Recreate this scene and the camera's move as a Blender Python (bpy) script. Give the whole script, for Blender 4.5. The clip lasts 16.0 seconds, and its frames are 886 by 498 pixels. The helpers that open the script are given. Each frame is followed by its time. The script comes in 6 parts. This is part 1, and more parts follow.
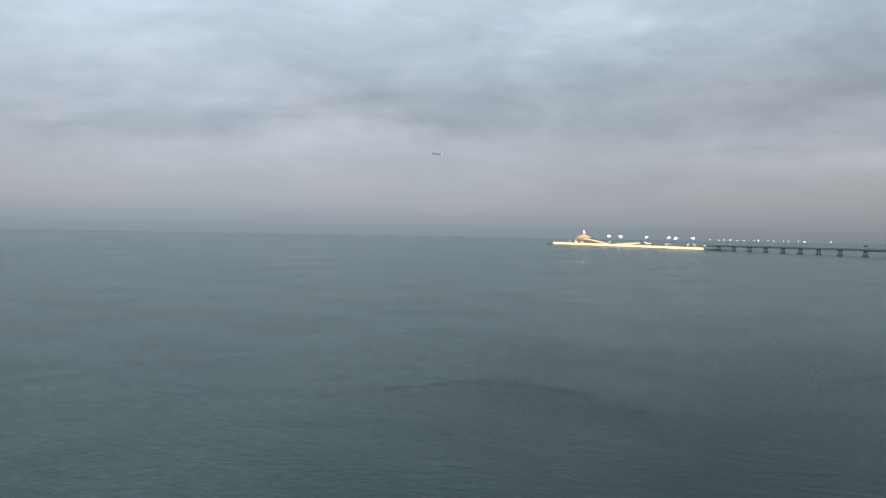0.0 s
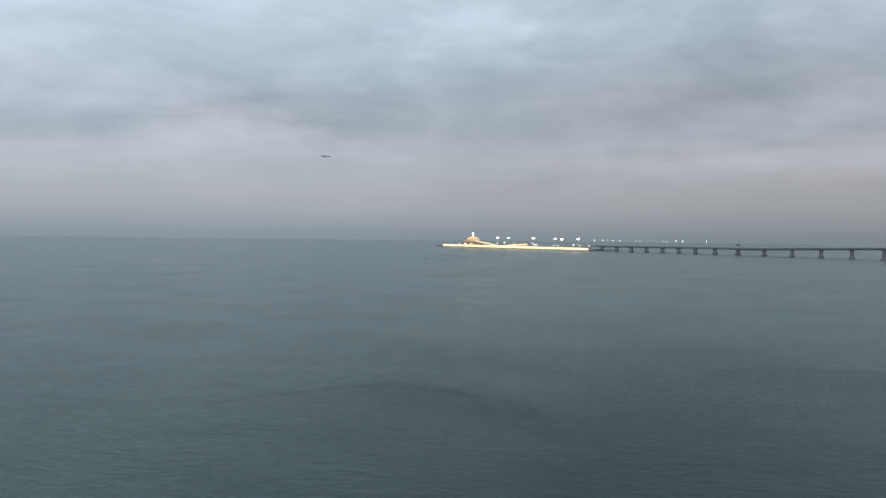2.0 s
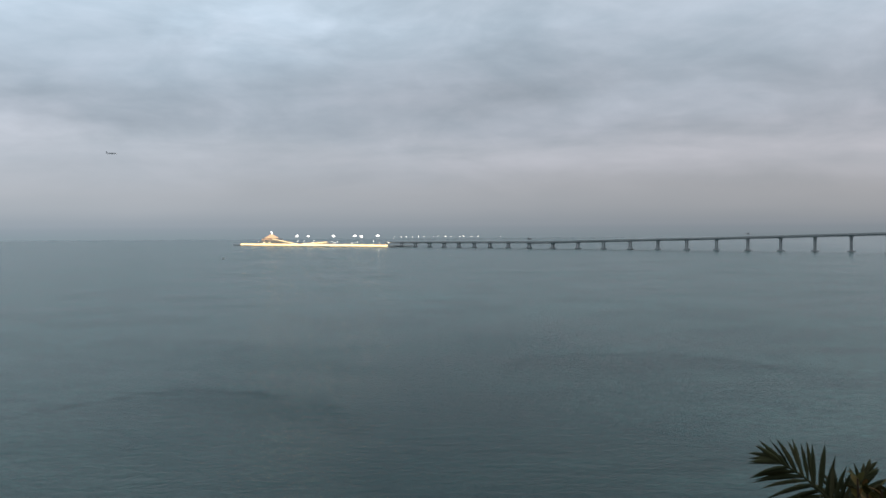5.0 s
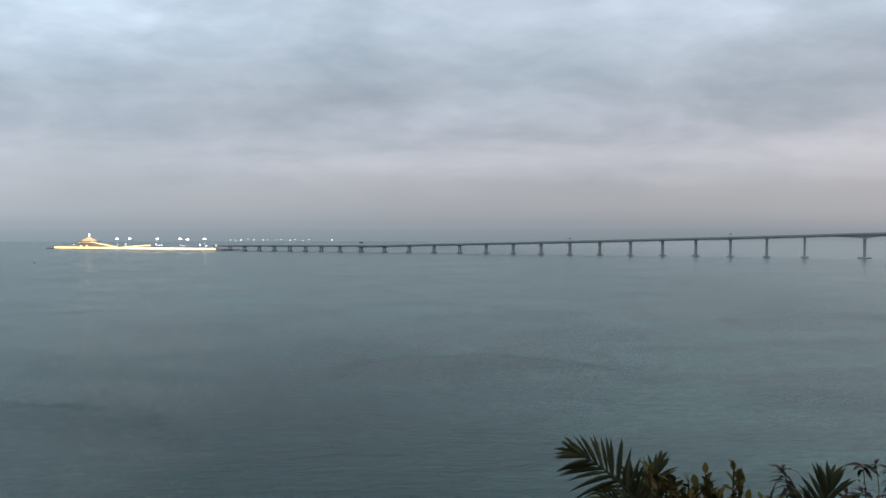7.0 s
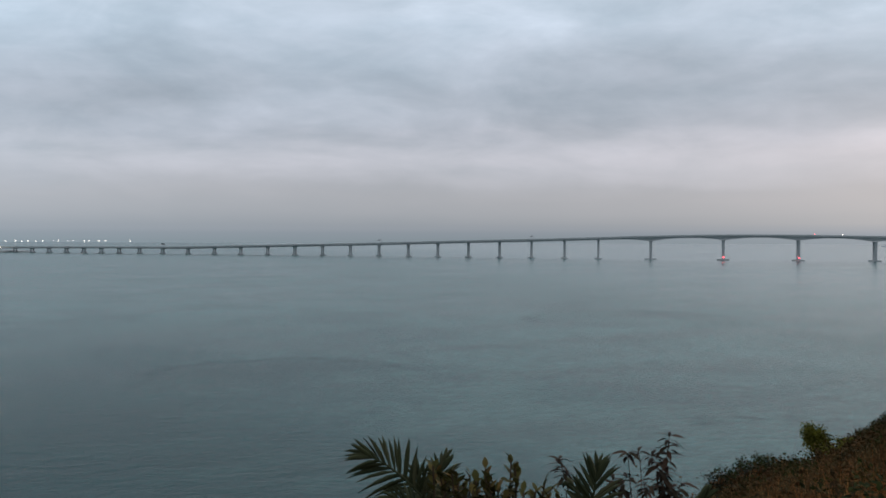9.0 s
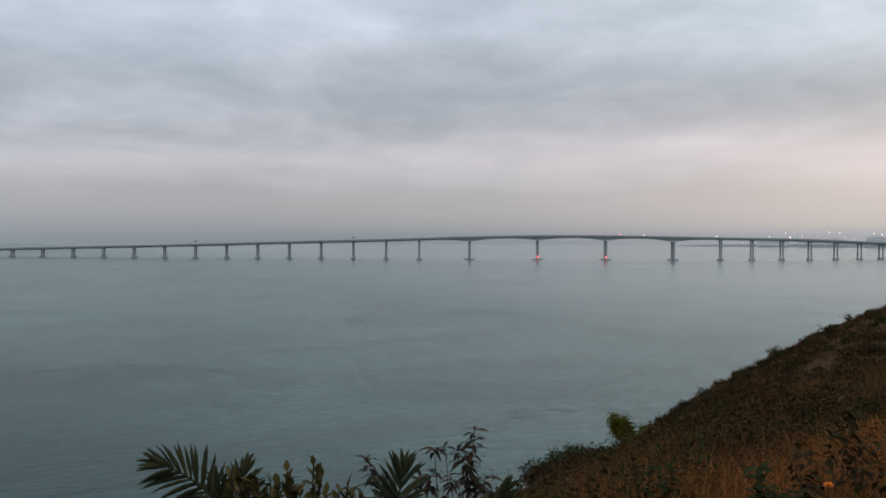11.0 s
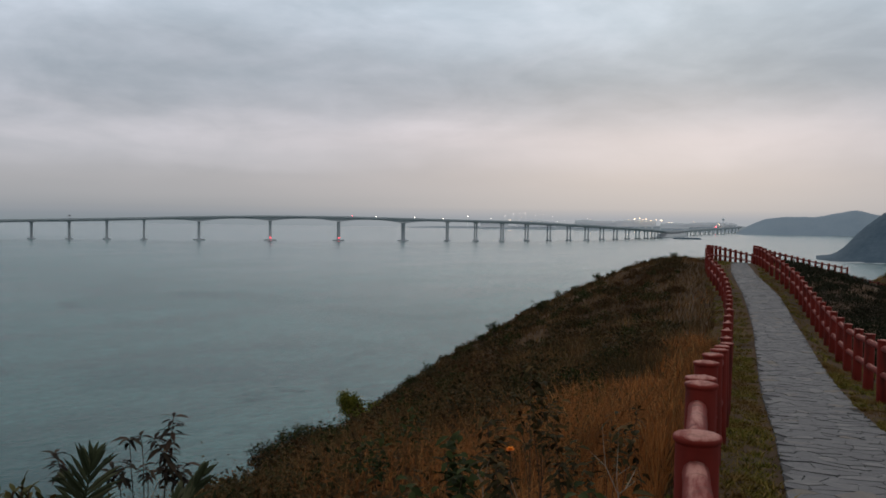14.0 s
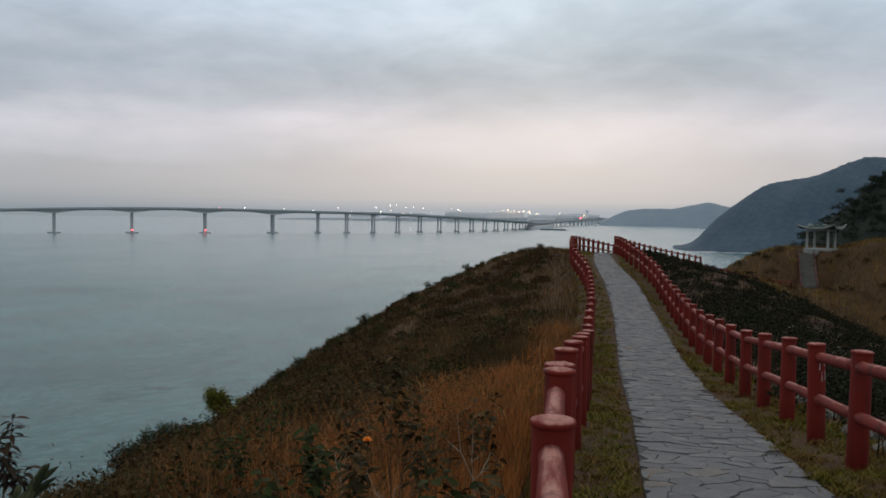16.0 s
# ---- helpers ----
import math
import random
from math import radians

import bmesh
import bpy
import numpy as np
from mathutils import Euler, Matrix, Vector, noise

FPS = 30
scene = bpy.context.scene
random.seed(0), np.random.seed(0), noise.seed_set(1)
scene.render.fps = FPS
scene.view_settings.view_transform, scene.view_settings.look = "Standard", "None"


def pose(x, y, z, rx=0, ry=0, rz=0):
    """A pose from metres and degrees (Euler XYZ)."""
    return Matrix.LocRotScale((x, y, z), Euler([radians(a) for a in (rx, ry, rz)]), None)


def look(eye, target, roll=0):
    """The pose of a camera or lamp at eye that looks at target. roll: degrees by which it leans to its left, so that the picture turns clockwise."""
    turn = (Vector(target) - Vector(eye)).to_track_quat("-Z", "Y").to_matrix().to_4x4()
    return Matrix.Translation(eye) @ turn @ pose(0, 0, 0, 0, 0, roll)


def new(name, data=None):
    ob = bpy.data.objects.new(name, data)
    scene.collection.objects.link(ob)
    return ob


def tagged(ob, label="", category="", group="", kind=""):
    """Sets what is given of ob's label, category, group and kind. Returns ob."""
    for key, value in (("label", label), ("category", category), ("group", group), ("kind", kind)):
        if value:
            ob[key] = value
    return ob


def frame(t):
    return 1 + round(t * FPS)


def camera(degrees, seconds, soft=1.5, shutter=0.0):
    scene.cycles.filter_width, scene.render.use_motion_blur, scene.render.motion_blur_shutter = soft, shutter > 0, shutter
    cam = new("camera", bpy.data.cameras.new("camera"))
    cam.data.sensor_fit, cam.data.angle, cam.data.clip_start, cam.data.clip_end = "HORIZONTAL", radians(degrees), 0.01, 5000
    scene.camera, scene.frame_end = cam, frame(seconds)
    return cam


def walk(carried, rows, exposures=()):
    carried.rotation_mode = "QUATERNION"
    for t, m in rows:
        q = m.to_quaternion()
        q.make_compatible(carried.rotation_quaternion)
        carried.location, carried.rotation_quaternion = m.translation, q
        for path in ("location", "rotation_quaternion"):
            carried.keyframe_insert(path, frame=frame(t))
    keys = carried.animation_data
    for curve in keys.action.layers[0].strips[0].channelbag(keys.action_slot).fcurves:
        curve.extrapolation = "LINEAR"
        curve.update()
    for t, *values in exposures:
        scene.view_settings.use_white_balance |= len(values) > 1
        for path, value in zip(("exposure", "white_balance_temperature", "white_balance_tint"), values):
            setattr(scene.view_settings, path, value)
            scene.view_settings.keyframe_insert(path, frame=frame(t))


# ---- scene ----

# ---------------------------------------------------------------- camera
cam = camera(52.655, 16.0, soft=1.7)
PATH = [
    (0, -0.300, 0.115, 56.090, -1.45, -1.01, 24.74),
    (0.5, -0.293, 0.119, 56.090, -1.53, -0.72, 22.40),
    (1, -0.286, 0.124, 56.090, -1.43, -0.56, 20.50),
    (1.5, -0.279, 0.128, 56.090, -1.31, -0.60, 19.12),
    (2, -0.271, 0.132, 56.090, -1.19, -0.57, 17.71),
    (2.5, -0.264, 0.136, 56.090, -1.10, -0.69, 16.10),
    (3, -0.257, 0.141, 56.090, -1.00, -0.31, 14.24),
    (3.5, -0.250, 0.145, 56.090, -1.09, 0.00, 11.99),
    (6, -0.206, 0.144, 56.082, -1.33, 0.24, -0.03),
    (6.5, -0.203, 0.111, 56.093, -1.24, 0.09, -2.76),
    (7, -0.186, 0.107, 56.094, -1.14, 0.06, -5.78),
    (7.5, -0.166, 0.125, 56.091, -1.02, -0.01, -8.35),
    (8, -0.169, 0.095, 56.098, -0.93, -0.01, -10.67),
    (8.5, -0.148, 0.104, 56.094, -1.09, -0.18, -14.29),
    (9, -0.144, 0.057, 56.106, -1.02, -0.18, -17.93),
    (11.5, -0.062, 0.083, 56.091, -1.11, -0.22, -32.08),
    (12, -0.046, 0.076, 56.092, -1.32, -0.32, -35.07),
    (12.5, -0.039, 0.065, 56.091, -1.41, -0.41, -37.95),
    (13, -0.033, 0.059, 56.096, -1.58, -0.57, -40.43),
    (13.5, -0.030, 0.034, 56.095, -1.78, -0.58, -43.08),
    (14, -0.013, 0.031, 56.093, -2.05, -0.70, -46.23),
    (14.5, -0.016, 0.015, 56.098, -2.29, -0.62, -48.63),
    (15, -0.019, -0.004, 56.098, -2.38, -0.77, -50.99),
    (15.5, -0.005, -0.005, 56.095, -2.42, -0.74, -52.81),
    (16, 0.009, -0.004, 56.092, -2.48, -0.71, -54.46),
]
EXPOSURES = [(0, -0.12, 6450, 10), (3.5, -0.13, 6420, 10), (6.5, 0.07, 6350, 10), (9, 0.12, 6320, 10), (12, 0.08, 6650, 12), (14.5, 0.05, 6450, 10), (16, 0.21, 6380, 9)]
walk(cam, [(t, pose(x, y, z, 90 + p, r, w)) for t, x, y, z, p, r, w in PATH], EXPOSURES)

# ---------------------------------------------------------------- node helpers


class Nodes:
    """Short hand for building node trees."""

    def __init__(self, tree):
        self.tree = tree
        tree.nodes.clear()

    def add(self, kind, **fields):
        n = self.tree.nodes.new(kind)
        for k, v in fields.items():
            if k in n.inputs:
                n.inputs[k].default_value = v
        return n

    def join(self, a, b):
        self.tree.links.new(a, b)

    def put(self, value, socket):
        if isinstance(value, bpy.types.NodeSocket):
            self.tree.links.new(value, socket)
        else:
            socket.default_value = value

    def math(self, op, a, b=0.0, c=0.0, clamp=False):
        n = self.tree.nodes.new("ShaderNodeMath")
        n.operation, n.use_clamp = op, clamp
        for v, s in zip((a, b, c), n.inputs):
            self.put(v, s)
        return n.outputs[0]

    def vmath(self, op, a, b=(0, 0, 0)):
        n = self.tree.nodes.new("ShaderNodeVectorMath")
        n.operation = op
        self.put(a, n.inputs[0])
        self.put(b, n.inputs[1])
        return n.outputs["Value"] if op in ("DOT_PRODUCT", "LENGTH") else n.outputs[0]

    def mix(self, f, a, b, blend="MIX"):
        n = self.tree.nodes.new("ShaderNodeMix")
        n.data_type, n.blend_type = "RGBA", blend
        self.put(f, n.inputs[0])
        for v, s in ((a, n.inputs[6]), (b, n.inputs[7])):
            self.put((*v, 1) if isinstance(v, tuple) and len(v) == 3 else v, s)
        return n.outputs[2]

    def ramp(self, f, stops):
        n = self.tree.nodes.new("ShaderNodeValToRGB")
        e = n.color_ramp.elements
        while len(e) < len(stops):
            e.new(0.5)
        for el, (at, col) in zip(e, stops):
            el.position = at
            el.color = (*col, 1) if isinstance(col, tuple) else (col, col, col, 1)
        self.put(f, n.inputs[0])
        return n.outputs[0]

    def noise(self, vec, scale, detail=3.0, rough=0.55, warp=0.0):
        n = self.tree.nodes.new("ShaderNodeTexNoise")
        if vec is not None:
            self.put(vec, n.inputs["Vector"])
        n.inputs["Scale"].default_value = scale
        n.inputs["Detail"].default_value = detail
        n.inputs["Roughness"].default_value = rough
        n.inputs["Distortion"].default_value = warp
        return n.outputs["Fac"]

    def scaled(self, vec, s, rot=0.0):
        n = self.tree.nodes.new("ShaderNodeMapping")
        self.put(vec, n.inputs[0])
        n.inputs["Rotation"].default_value = (0, 0, rot)
        n.inputs["Scale"].default_value = s
        return n.outputs[0]

    def bump(self, height, strength, distance, base=None):
        n = self.tree.nodes.new("ShaderNodeBump")
        n.inputs["Strength"].default_value = strength
        n.inputs["Distance"].default_value = distance
        self.put(height, n.inputs["Height"])
        if base is not None:
            self.put(base, n.inputs["Normal"])
        return n.outputs[0]


# ---------------------------------------------------------------- sky and sun
world = bpy.data.worlds.new("dusk_sky")
scene.world = world
world.use_nodes = True
N = Nodes(world.node_tree)
way = N.add("ShaderNodeTexCoord").outputs["Generated"]
xyz = N.add("ShaderNodeSeparateXYZ")
N.join(way, xyz.inputs[0])
sx, sy, sz = xyz.outputs
up = N.math("MAXIMUM", sz, 0.0)
# cloud sheet seen in perspective: flat bands towards the horizon
over = N.math("ADD", up, 0.1)
sheet = N.add("ShaderNodeCombineXYZ")
N.join(N.math("DIVIDE", sx, over), sheet.inputs[0])
N.join(N.math("DIVIDE", sy, over), sheet.inputs[1])
big = N.noise(N.scaled(sheet.outputs[0], (0.5, 0.62, 1), 0.5), 1.0, 4.0, 0.5, 0.5)
billow = N.noise(N.scaled(way, (5.2, 5.2, 14)), 1.0, 6.0, 0.54, 0.7)
small = N.noise(N.scaled(way, (15, 15, 46)), 1.0, 5.0, 0.55, 0.3)
cloud = N.math("ADD", N.math("ADD", N.math("MULTIPLY", big, 0.4), N.math("MULTIPLY", billow, 0.4)), N.math("MULTIPLY", small, 0.2))
shade = N.ramp(cloud, [(0.36, (0.79, 0.82, 0.84)), (0.45, (0.92, 0.94, 0.95)), (0.53, (1.06, 1.055, 1.06)), (0.64, (1.25, 1.22, 1.225))])
# the underside of the cloud sheet is ragged: its height wanders along the horizon
edge = N.math("ADD", up, N.math("MULTIPLY", N.math("SUBTRACT", N.noise(N.scaled(way, (4, 4, 13)), 1.0, 4.0, 0.5, 0.4), 0.5), N.math("MULTIPLY", 0.07, N.math("MULTIPLY", up, 14.0, clamp=True))))
height = N.ramp(edge, [(0.0, (0.24, 0.267, 0.295)), (0.009, (0.28, 0.301, 0.329)), (0.022, (0.335, 0.345, 0.369)), (0.04, (0.372, 0.374, 0.396)), (0.066, (0.395, 0.402, 0.432)), (0.088, (0.405, 0.418, 0.452)), (0.112, (0.39, 0.413, 0.457)), (0.155, (0.39, 0.427, 0.478)), (0.22, (0.475, 0.54, 0.61)), (0.3, (0.525, 0.585, 0.65)), (0.45, (0.5, 0.53, 0.555)), (0.8, (0.5, 0.51, 0.515))])
# a pale break under the cloud sheet, from the north round to the east
gap_at = N.ramp(edge, [(0.05, 0.0), (0.08, 1.0), (0.092, 1.0), (0.118, 0.0)])
gap = N.math("MULTIPLY", gap_at, N.ramp(N.math("ADD", N.math("MULTIPLY", sx, 0.5), 0.5), [(0.4, 0.0), (0.55, 0.75), (0.7, 1.0)]))
# large soft cloud masses: bearing and height in degrees, their half widths, and how much lighter or darker
bearing = N.math("MULTIPLY", N.math("ARCTAN2", sx, sy), 57.2958)
tall = N.math("MULTIPLY", N.math("ARCSINE", sz), 57.2958)
drift = N.math("MULTIPLY", N.math("SUBTRACT", N.noise(N.scaled(way, (6, 6, 14)), 1.0, 5.0, 0.55, 0.8), 0.5), 2.6)
heap = 1.0
for hb, he, wb, we, amount in ((-15, 12.6, 8, 2.6, 0.2), (0, 10.2, 9, 2.6, -0.07), (-27, 7.6, 12, 1.5, -0.08), (-6, 8.2, 9, 1.4, -0.06), (12, 7.6, 9, 1.2, 0.09), (31, 10.4, 9, 2.0, -0.06), (50, 11.8, 16, 2.6, 0.14), (58, 7.6, 18, 1.3, -0.1), (20, 13.2, 8, 2.0, 0.1)):
    du = N.math("DIVIDE", N.math("SUBTRACT", bearing, hb), wb)
    dv = N.math("DIVIDE", N.math("SUBTRACT", tall, he), we)
    q = N.math("SQRT", N.math("ADD", N.math("MULTIPLY", du, du), N.math("MULTIPLY", dv, dv)))
    body = N.math("SUBTRACT", 1.45, N.math("ADD", q, drift), clamp=True)
    heap = N.math("ADD", heap, N.math("MULTIPLY", N.math("MULTIPLY", body, body), amount))
# thin pink light low in the east-north-east
glow = N.math("POWER", N.math("MAXIMUM", N.vmath("DOT_PRODUCT", way, (0.87, 0.48, 0.07)), 0.0), 12.0)
low = N.ramp(up, [(0.0, 0.3), (0.03, 0.65), (0.085, 1.0), (0.112, 0.6), (0.145, 0.12), (0.3, 0.0)])
warm = N.math("MULTIPLY", glow, low)
height = N.mix(N.math("MULTIPLY", gap, 0.65), height, (0.53, 0.525, 0.565))
deckcol = N.mix(1.0, height, shade, "MULTIPLY")
lit = N.add("ShaderNodeCombineXYZ")
for socket in lit.inputs:
    N.join(heap, socket)
deckcol = N.mix(1.0, deckcol, lit.outputs[0], "MULTIPLY")
calm = N.ramp(up, [(0.025, 0.0), (0.1, 1.0)])
body_col = N.mix(calm, height, deckcol)
body_col = N.mix(N.math("MULTIPLY", warm, 0.5), body_col, (0.78, 0.655, 0.65))
# a clear sky behind the overcast
sky = N.add("ShaderNodeTexSky")
sky.sky_type = "NISHITA"
sky.sun_disc = False
sky.sun_elevation = radians(14.0)
sky.sun_rotation = radians(61.0)
clear = N.mix(1.0, sky.outputs[0], (0.06, 0.07, 0.08), "MULTIPLY")
air = N.mix(0.96, clear, body_col)
# hazy sea far beyond the reach of the ground
under = N.ramp(N.math("ADD", N.math("MULTIPLY", sz, 12.0), 0.5), [(0.0, (0.09, 0.13, 0.14)), (0.3, (0.19, 0.235, 0.255)), (0.5, (0.24, 0.268, 0.295)), (0.56, (0.28, 0.3, 0.328))])
final = N.mix(N.ramp(N.math("ADD", N.math("MULTIPLY", sz, 12.0), 0.5), [(0.49, 0.0), (0.63, 1.0)]), under, air)
west = N.math("POWER", N.math("MAXIMUM", N.vmath("DOT_PRODUCT", way, (-0.62, 0.78, 0.0)), 0.0), 5.0)
final = N.mix(west, final, N.mix(1.0, final, (1.26, 1.33, 1.36), "MULTIPLY"))
# the haze itself is brighter below that light
final = N.mix(N.math("MULTIPLY", N.math("MULTIPLY", glow, N.ramp(up, [(0.0, 1.0), (0.045, 0.0)])), 0.5), final, (0.53, 0.525, 0.545))
bg = N.add("ShaderNodeBackground")
N.join(final, bg.inputs[0])
bg.inputs[1].default_value = 1.0
N.join(bg.outputs[0], N.add("ShaderNodeOutputWorld").inputs[0])

sun = new("sun", bpy.data.lights.new("sun", "SUN"))
sun.data.energy, sun.data.angle, sun.data.color = 0.5, radians(70), (1.0, 0.9, 0.82)
sun.matrix_world = look((0, 0, 300), Vector((0, 0, 300)) - Vector((math.sin(radians(61)), math.cos(radians(61)), 1.1)))

# ---------------------------------------------------------------- materials


def material(name):
    m = bpy.data.materials.new(name)
    m.use_nodes = True
    n = Nodes(m.node_tree)
    b = n.add("ShaderNodeBsdfPrincipled")
    n.join(b.outputs[0], n.add("ShaderNodeOutputMaterial").inputs[0])
    return m, n, b


def world_place(n):
    return n.add("ShaderNodeNewGeometry").outputs["Position"]


def plain(name, a, b, scale, rough=0.7, bump=0.02, metal=0.0, fine=None, dist=0.05, gloss=0.15):
    """Two-scale mottled surface between colours a and b."""
    m, n, p = material(name)
    w = world_place(n)
    f = n.math("ADD", n.math("MULTIPLY", n.noise(w, scale, 4), 0.6), n.math("MULTIPLY", n.noise(w, fine or scale * 9, 4), 0.4))
    n.join(n.mix(n.ramp(f, [(0.35, 0.0), (0.65, 1.0)]), a, b), p.inputs["Base Color"])
    p.inputs["Roughness"].default_value = rough
    p.inputs["Metallic"].default_value = metal
    p.inputs["Specular IOR Level"].default_value = gloss
    if bump:
        n.join(n.bump(f, bump, dist), p.inputs["Normal"])
    return m


def emitter(name, col, power):
    m, n, p = material(name)
    p.inputs["Base Color"].default_value = (*col, 1)
    p.inputs["Emission Color"].default_value = (*col, 1)
    p.inputs["Emission Strength"].default_value = power
    return m


def sea_material():
    """Turbid coastal water: small ripples, calmer and rougher patches, thin dark current lines."""
    m, n, p = material("sea_water")
    w = world_place(n)
    slick = n.noise(n.scaled(w, (0.5, 1.3, 1), 0.35), 0.0085, 4.0, 0.55, 1.5)
    calm = n.ramp(slick, [(0.38, 0.0), (0.58, 1.0)])
    wander = n.noise(w, 0.03, 4.0, 0.6)
    frayed = n.ramp(n.noise(w, 0.1, 5.0, 0.7), [(0.4, 0.0), (0.6, 1.0)])
    seam, eddy = 0.0, 0.0
    for cx, cy, r in ((-104, 250, 50), (46, 346, 54), (165, 224, 9), (300, 520, 70)):
        away = n.vmath("SUBTRACT", w, (cx, cy, 0))
        far = n.math("ADD", n.vmath("LENGTH", away), n.math("MULTIPLY", n.math("SUBTRACT", wander, 0.5), 26.0))
        up_side = n.add("ShaderNodeSeparateXYZ")
        n.join(away, up_side.inputs[0])
        half = n.math("ADD", n.math("DIVIDE", up_side.outputs[1], 0.6 * r), 0.5, clamp=True)
        line = n.ramp(n.math("DIVIDE", n.math("ABSOLUTE", n.math("SUBTRACT", far, r)), 14.0), [(0.0, 1.0), (0.2, 0.75), (0.5, 0.0)])
        seam = n.math("MAXIMUM", seam, n.math("MULTIPLY", line, half))
        eddy = n.math("MAXIMUM", eddy, n.math("MULTIPLY", n.math("DIVIDE", n.math("SUBTRACT", r, far), 12.0, clamp=True), half))
    seam = n.math("MULTIPLY", seam, frayed)
    dark = n.math("ADD", n.math("MULTIPLY", seam, 0.62), n.math("MULTIPLY", eddy, 0.22), clamp=True)
    col = n.mix(calm, (0.062, 0.152, 0.153), (0.075, 0.18, 0.18))
    east = n.add("ShaderNodeSeparateXYZ")
    n.join(w, east.inputs[0])
    # darkening painted into the near water's colour and specular, fanning north of the headland
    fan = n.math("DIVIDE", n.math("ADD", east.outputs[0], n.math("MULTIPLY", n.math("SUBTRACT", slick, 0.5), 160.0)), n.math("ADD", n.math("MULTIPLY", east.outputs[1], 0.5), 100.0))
    darkening = n.ramp(n.math("ADD", n.math("MULTIPLY", fan, 0.5), 0.5), [(0.1, 0.1), (0.3, 0.7), (0.42, 1.0), (0.5, 0.92), (0.6, 0.68), (0.72, 0.3), (0.88, 0.0)])
    darkening = n.math("MULTIPLY", darkening, n.math("SUBTRACT", 1.0, n.math("DIVIDE", n.math("SUBTRACT", east.outputs[1], 250.0), 420.0, clamp=True)))
    col = n.mix(n.math("MULTIPLY", darkening, 0.78), col, (0.005, 0.03, 0.035))
    mottle = n.noise(w, 0.013, 6.0, 0.62, 0.8)
    col = n.mix(n.ramp(mottle, [(0.4, 0.4), (0.55, 0.0)]), col, (0.025, 0.08, 0.09))
    # the ripples' light and dark is also put into the base colour
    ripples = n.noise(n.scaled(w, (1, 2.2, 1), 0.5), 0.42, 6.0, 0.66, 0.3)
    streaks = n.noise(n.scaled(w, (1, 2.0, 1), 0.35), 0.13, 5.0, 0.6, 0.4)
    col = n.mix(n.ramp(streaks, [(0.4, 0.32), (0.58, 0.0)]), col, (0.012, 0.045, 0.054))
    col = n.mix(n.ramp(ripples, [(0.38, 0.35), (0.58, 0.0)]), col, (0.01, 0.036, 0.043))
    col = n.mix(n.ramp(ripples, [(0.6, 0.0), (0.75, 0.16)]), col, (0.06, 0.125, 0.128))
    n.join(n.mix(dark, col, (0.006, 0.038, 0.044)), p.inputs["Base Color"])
    p.inputs["IOR"].default_value = 1.333
    p.inputs["Specular Tint"].default_value = (0.86, 1.0, 1.03, 1)
    # specular also rises eastward, to put in the bay's brighter sheen
    n.join(n.math("ADD", n.math("SUBTRACT", n.math("ADD", 0.2, n.math("MULTIPLY", mottle, 0.14)), n.math("ADD", n.math("MULTIPLY", dark, 0.16), n.math("MULTIPLY", darkening, 0.125))), n.math("MULTIPLY", n.math("DIVIDE", n.math("SUBTRACT", east.outputs[0], 350.0), 700.0, clamp=True), 0.74)), p.inputs["Specular IOR Level"])
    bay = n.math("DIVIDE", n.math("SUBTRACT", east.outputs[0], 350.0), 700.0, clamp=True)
    n.join(n.math("MULTIPLY", n.ramp(calm, [(0.0, 0.22), (1.0, 0.26)]), n.math("SUBTRACT", 1.0, n.math("MULTIPLY", bay, 0.15))), p.inputs["Roughness"])
    chop = n.math("SUBTRACT", 1.0, n.math("MULTIPLY", bay, 0.5))
    swell = n.noise(n.scaled(w, (0.8, 1.8, 1), 0.4), 0.09, 5.0, 0.6, 0.2)
    b1 = n.bump(n.math("MULTIPLY", n.math("ADD", swell, streaks), chop), 0.5, 1.4)
    n.join(n.bump(n.math("MULTIPLY", ripples, chop), 0.9, 0.5, b1), p.inputs["Normal"])
    return m


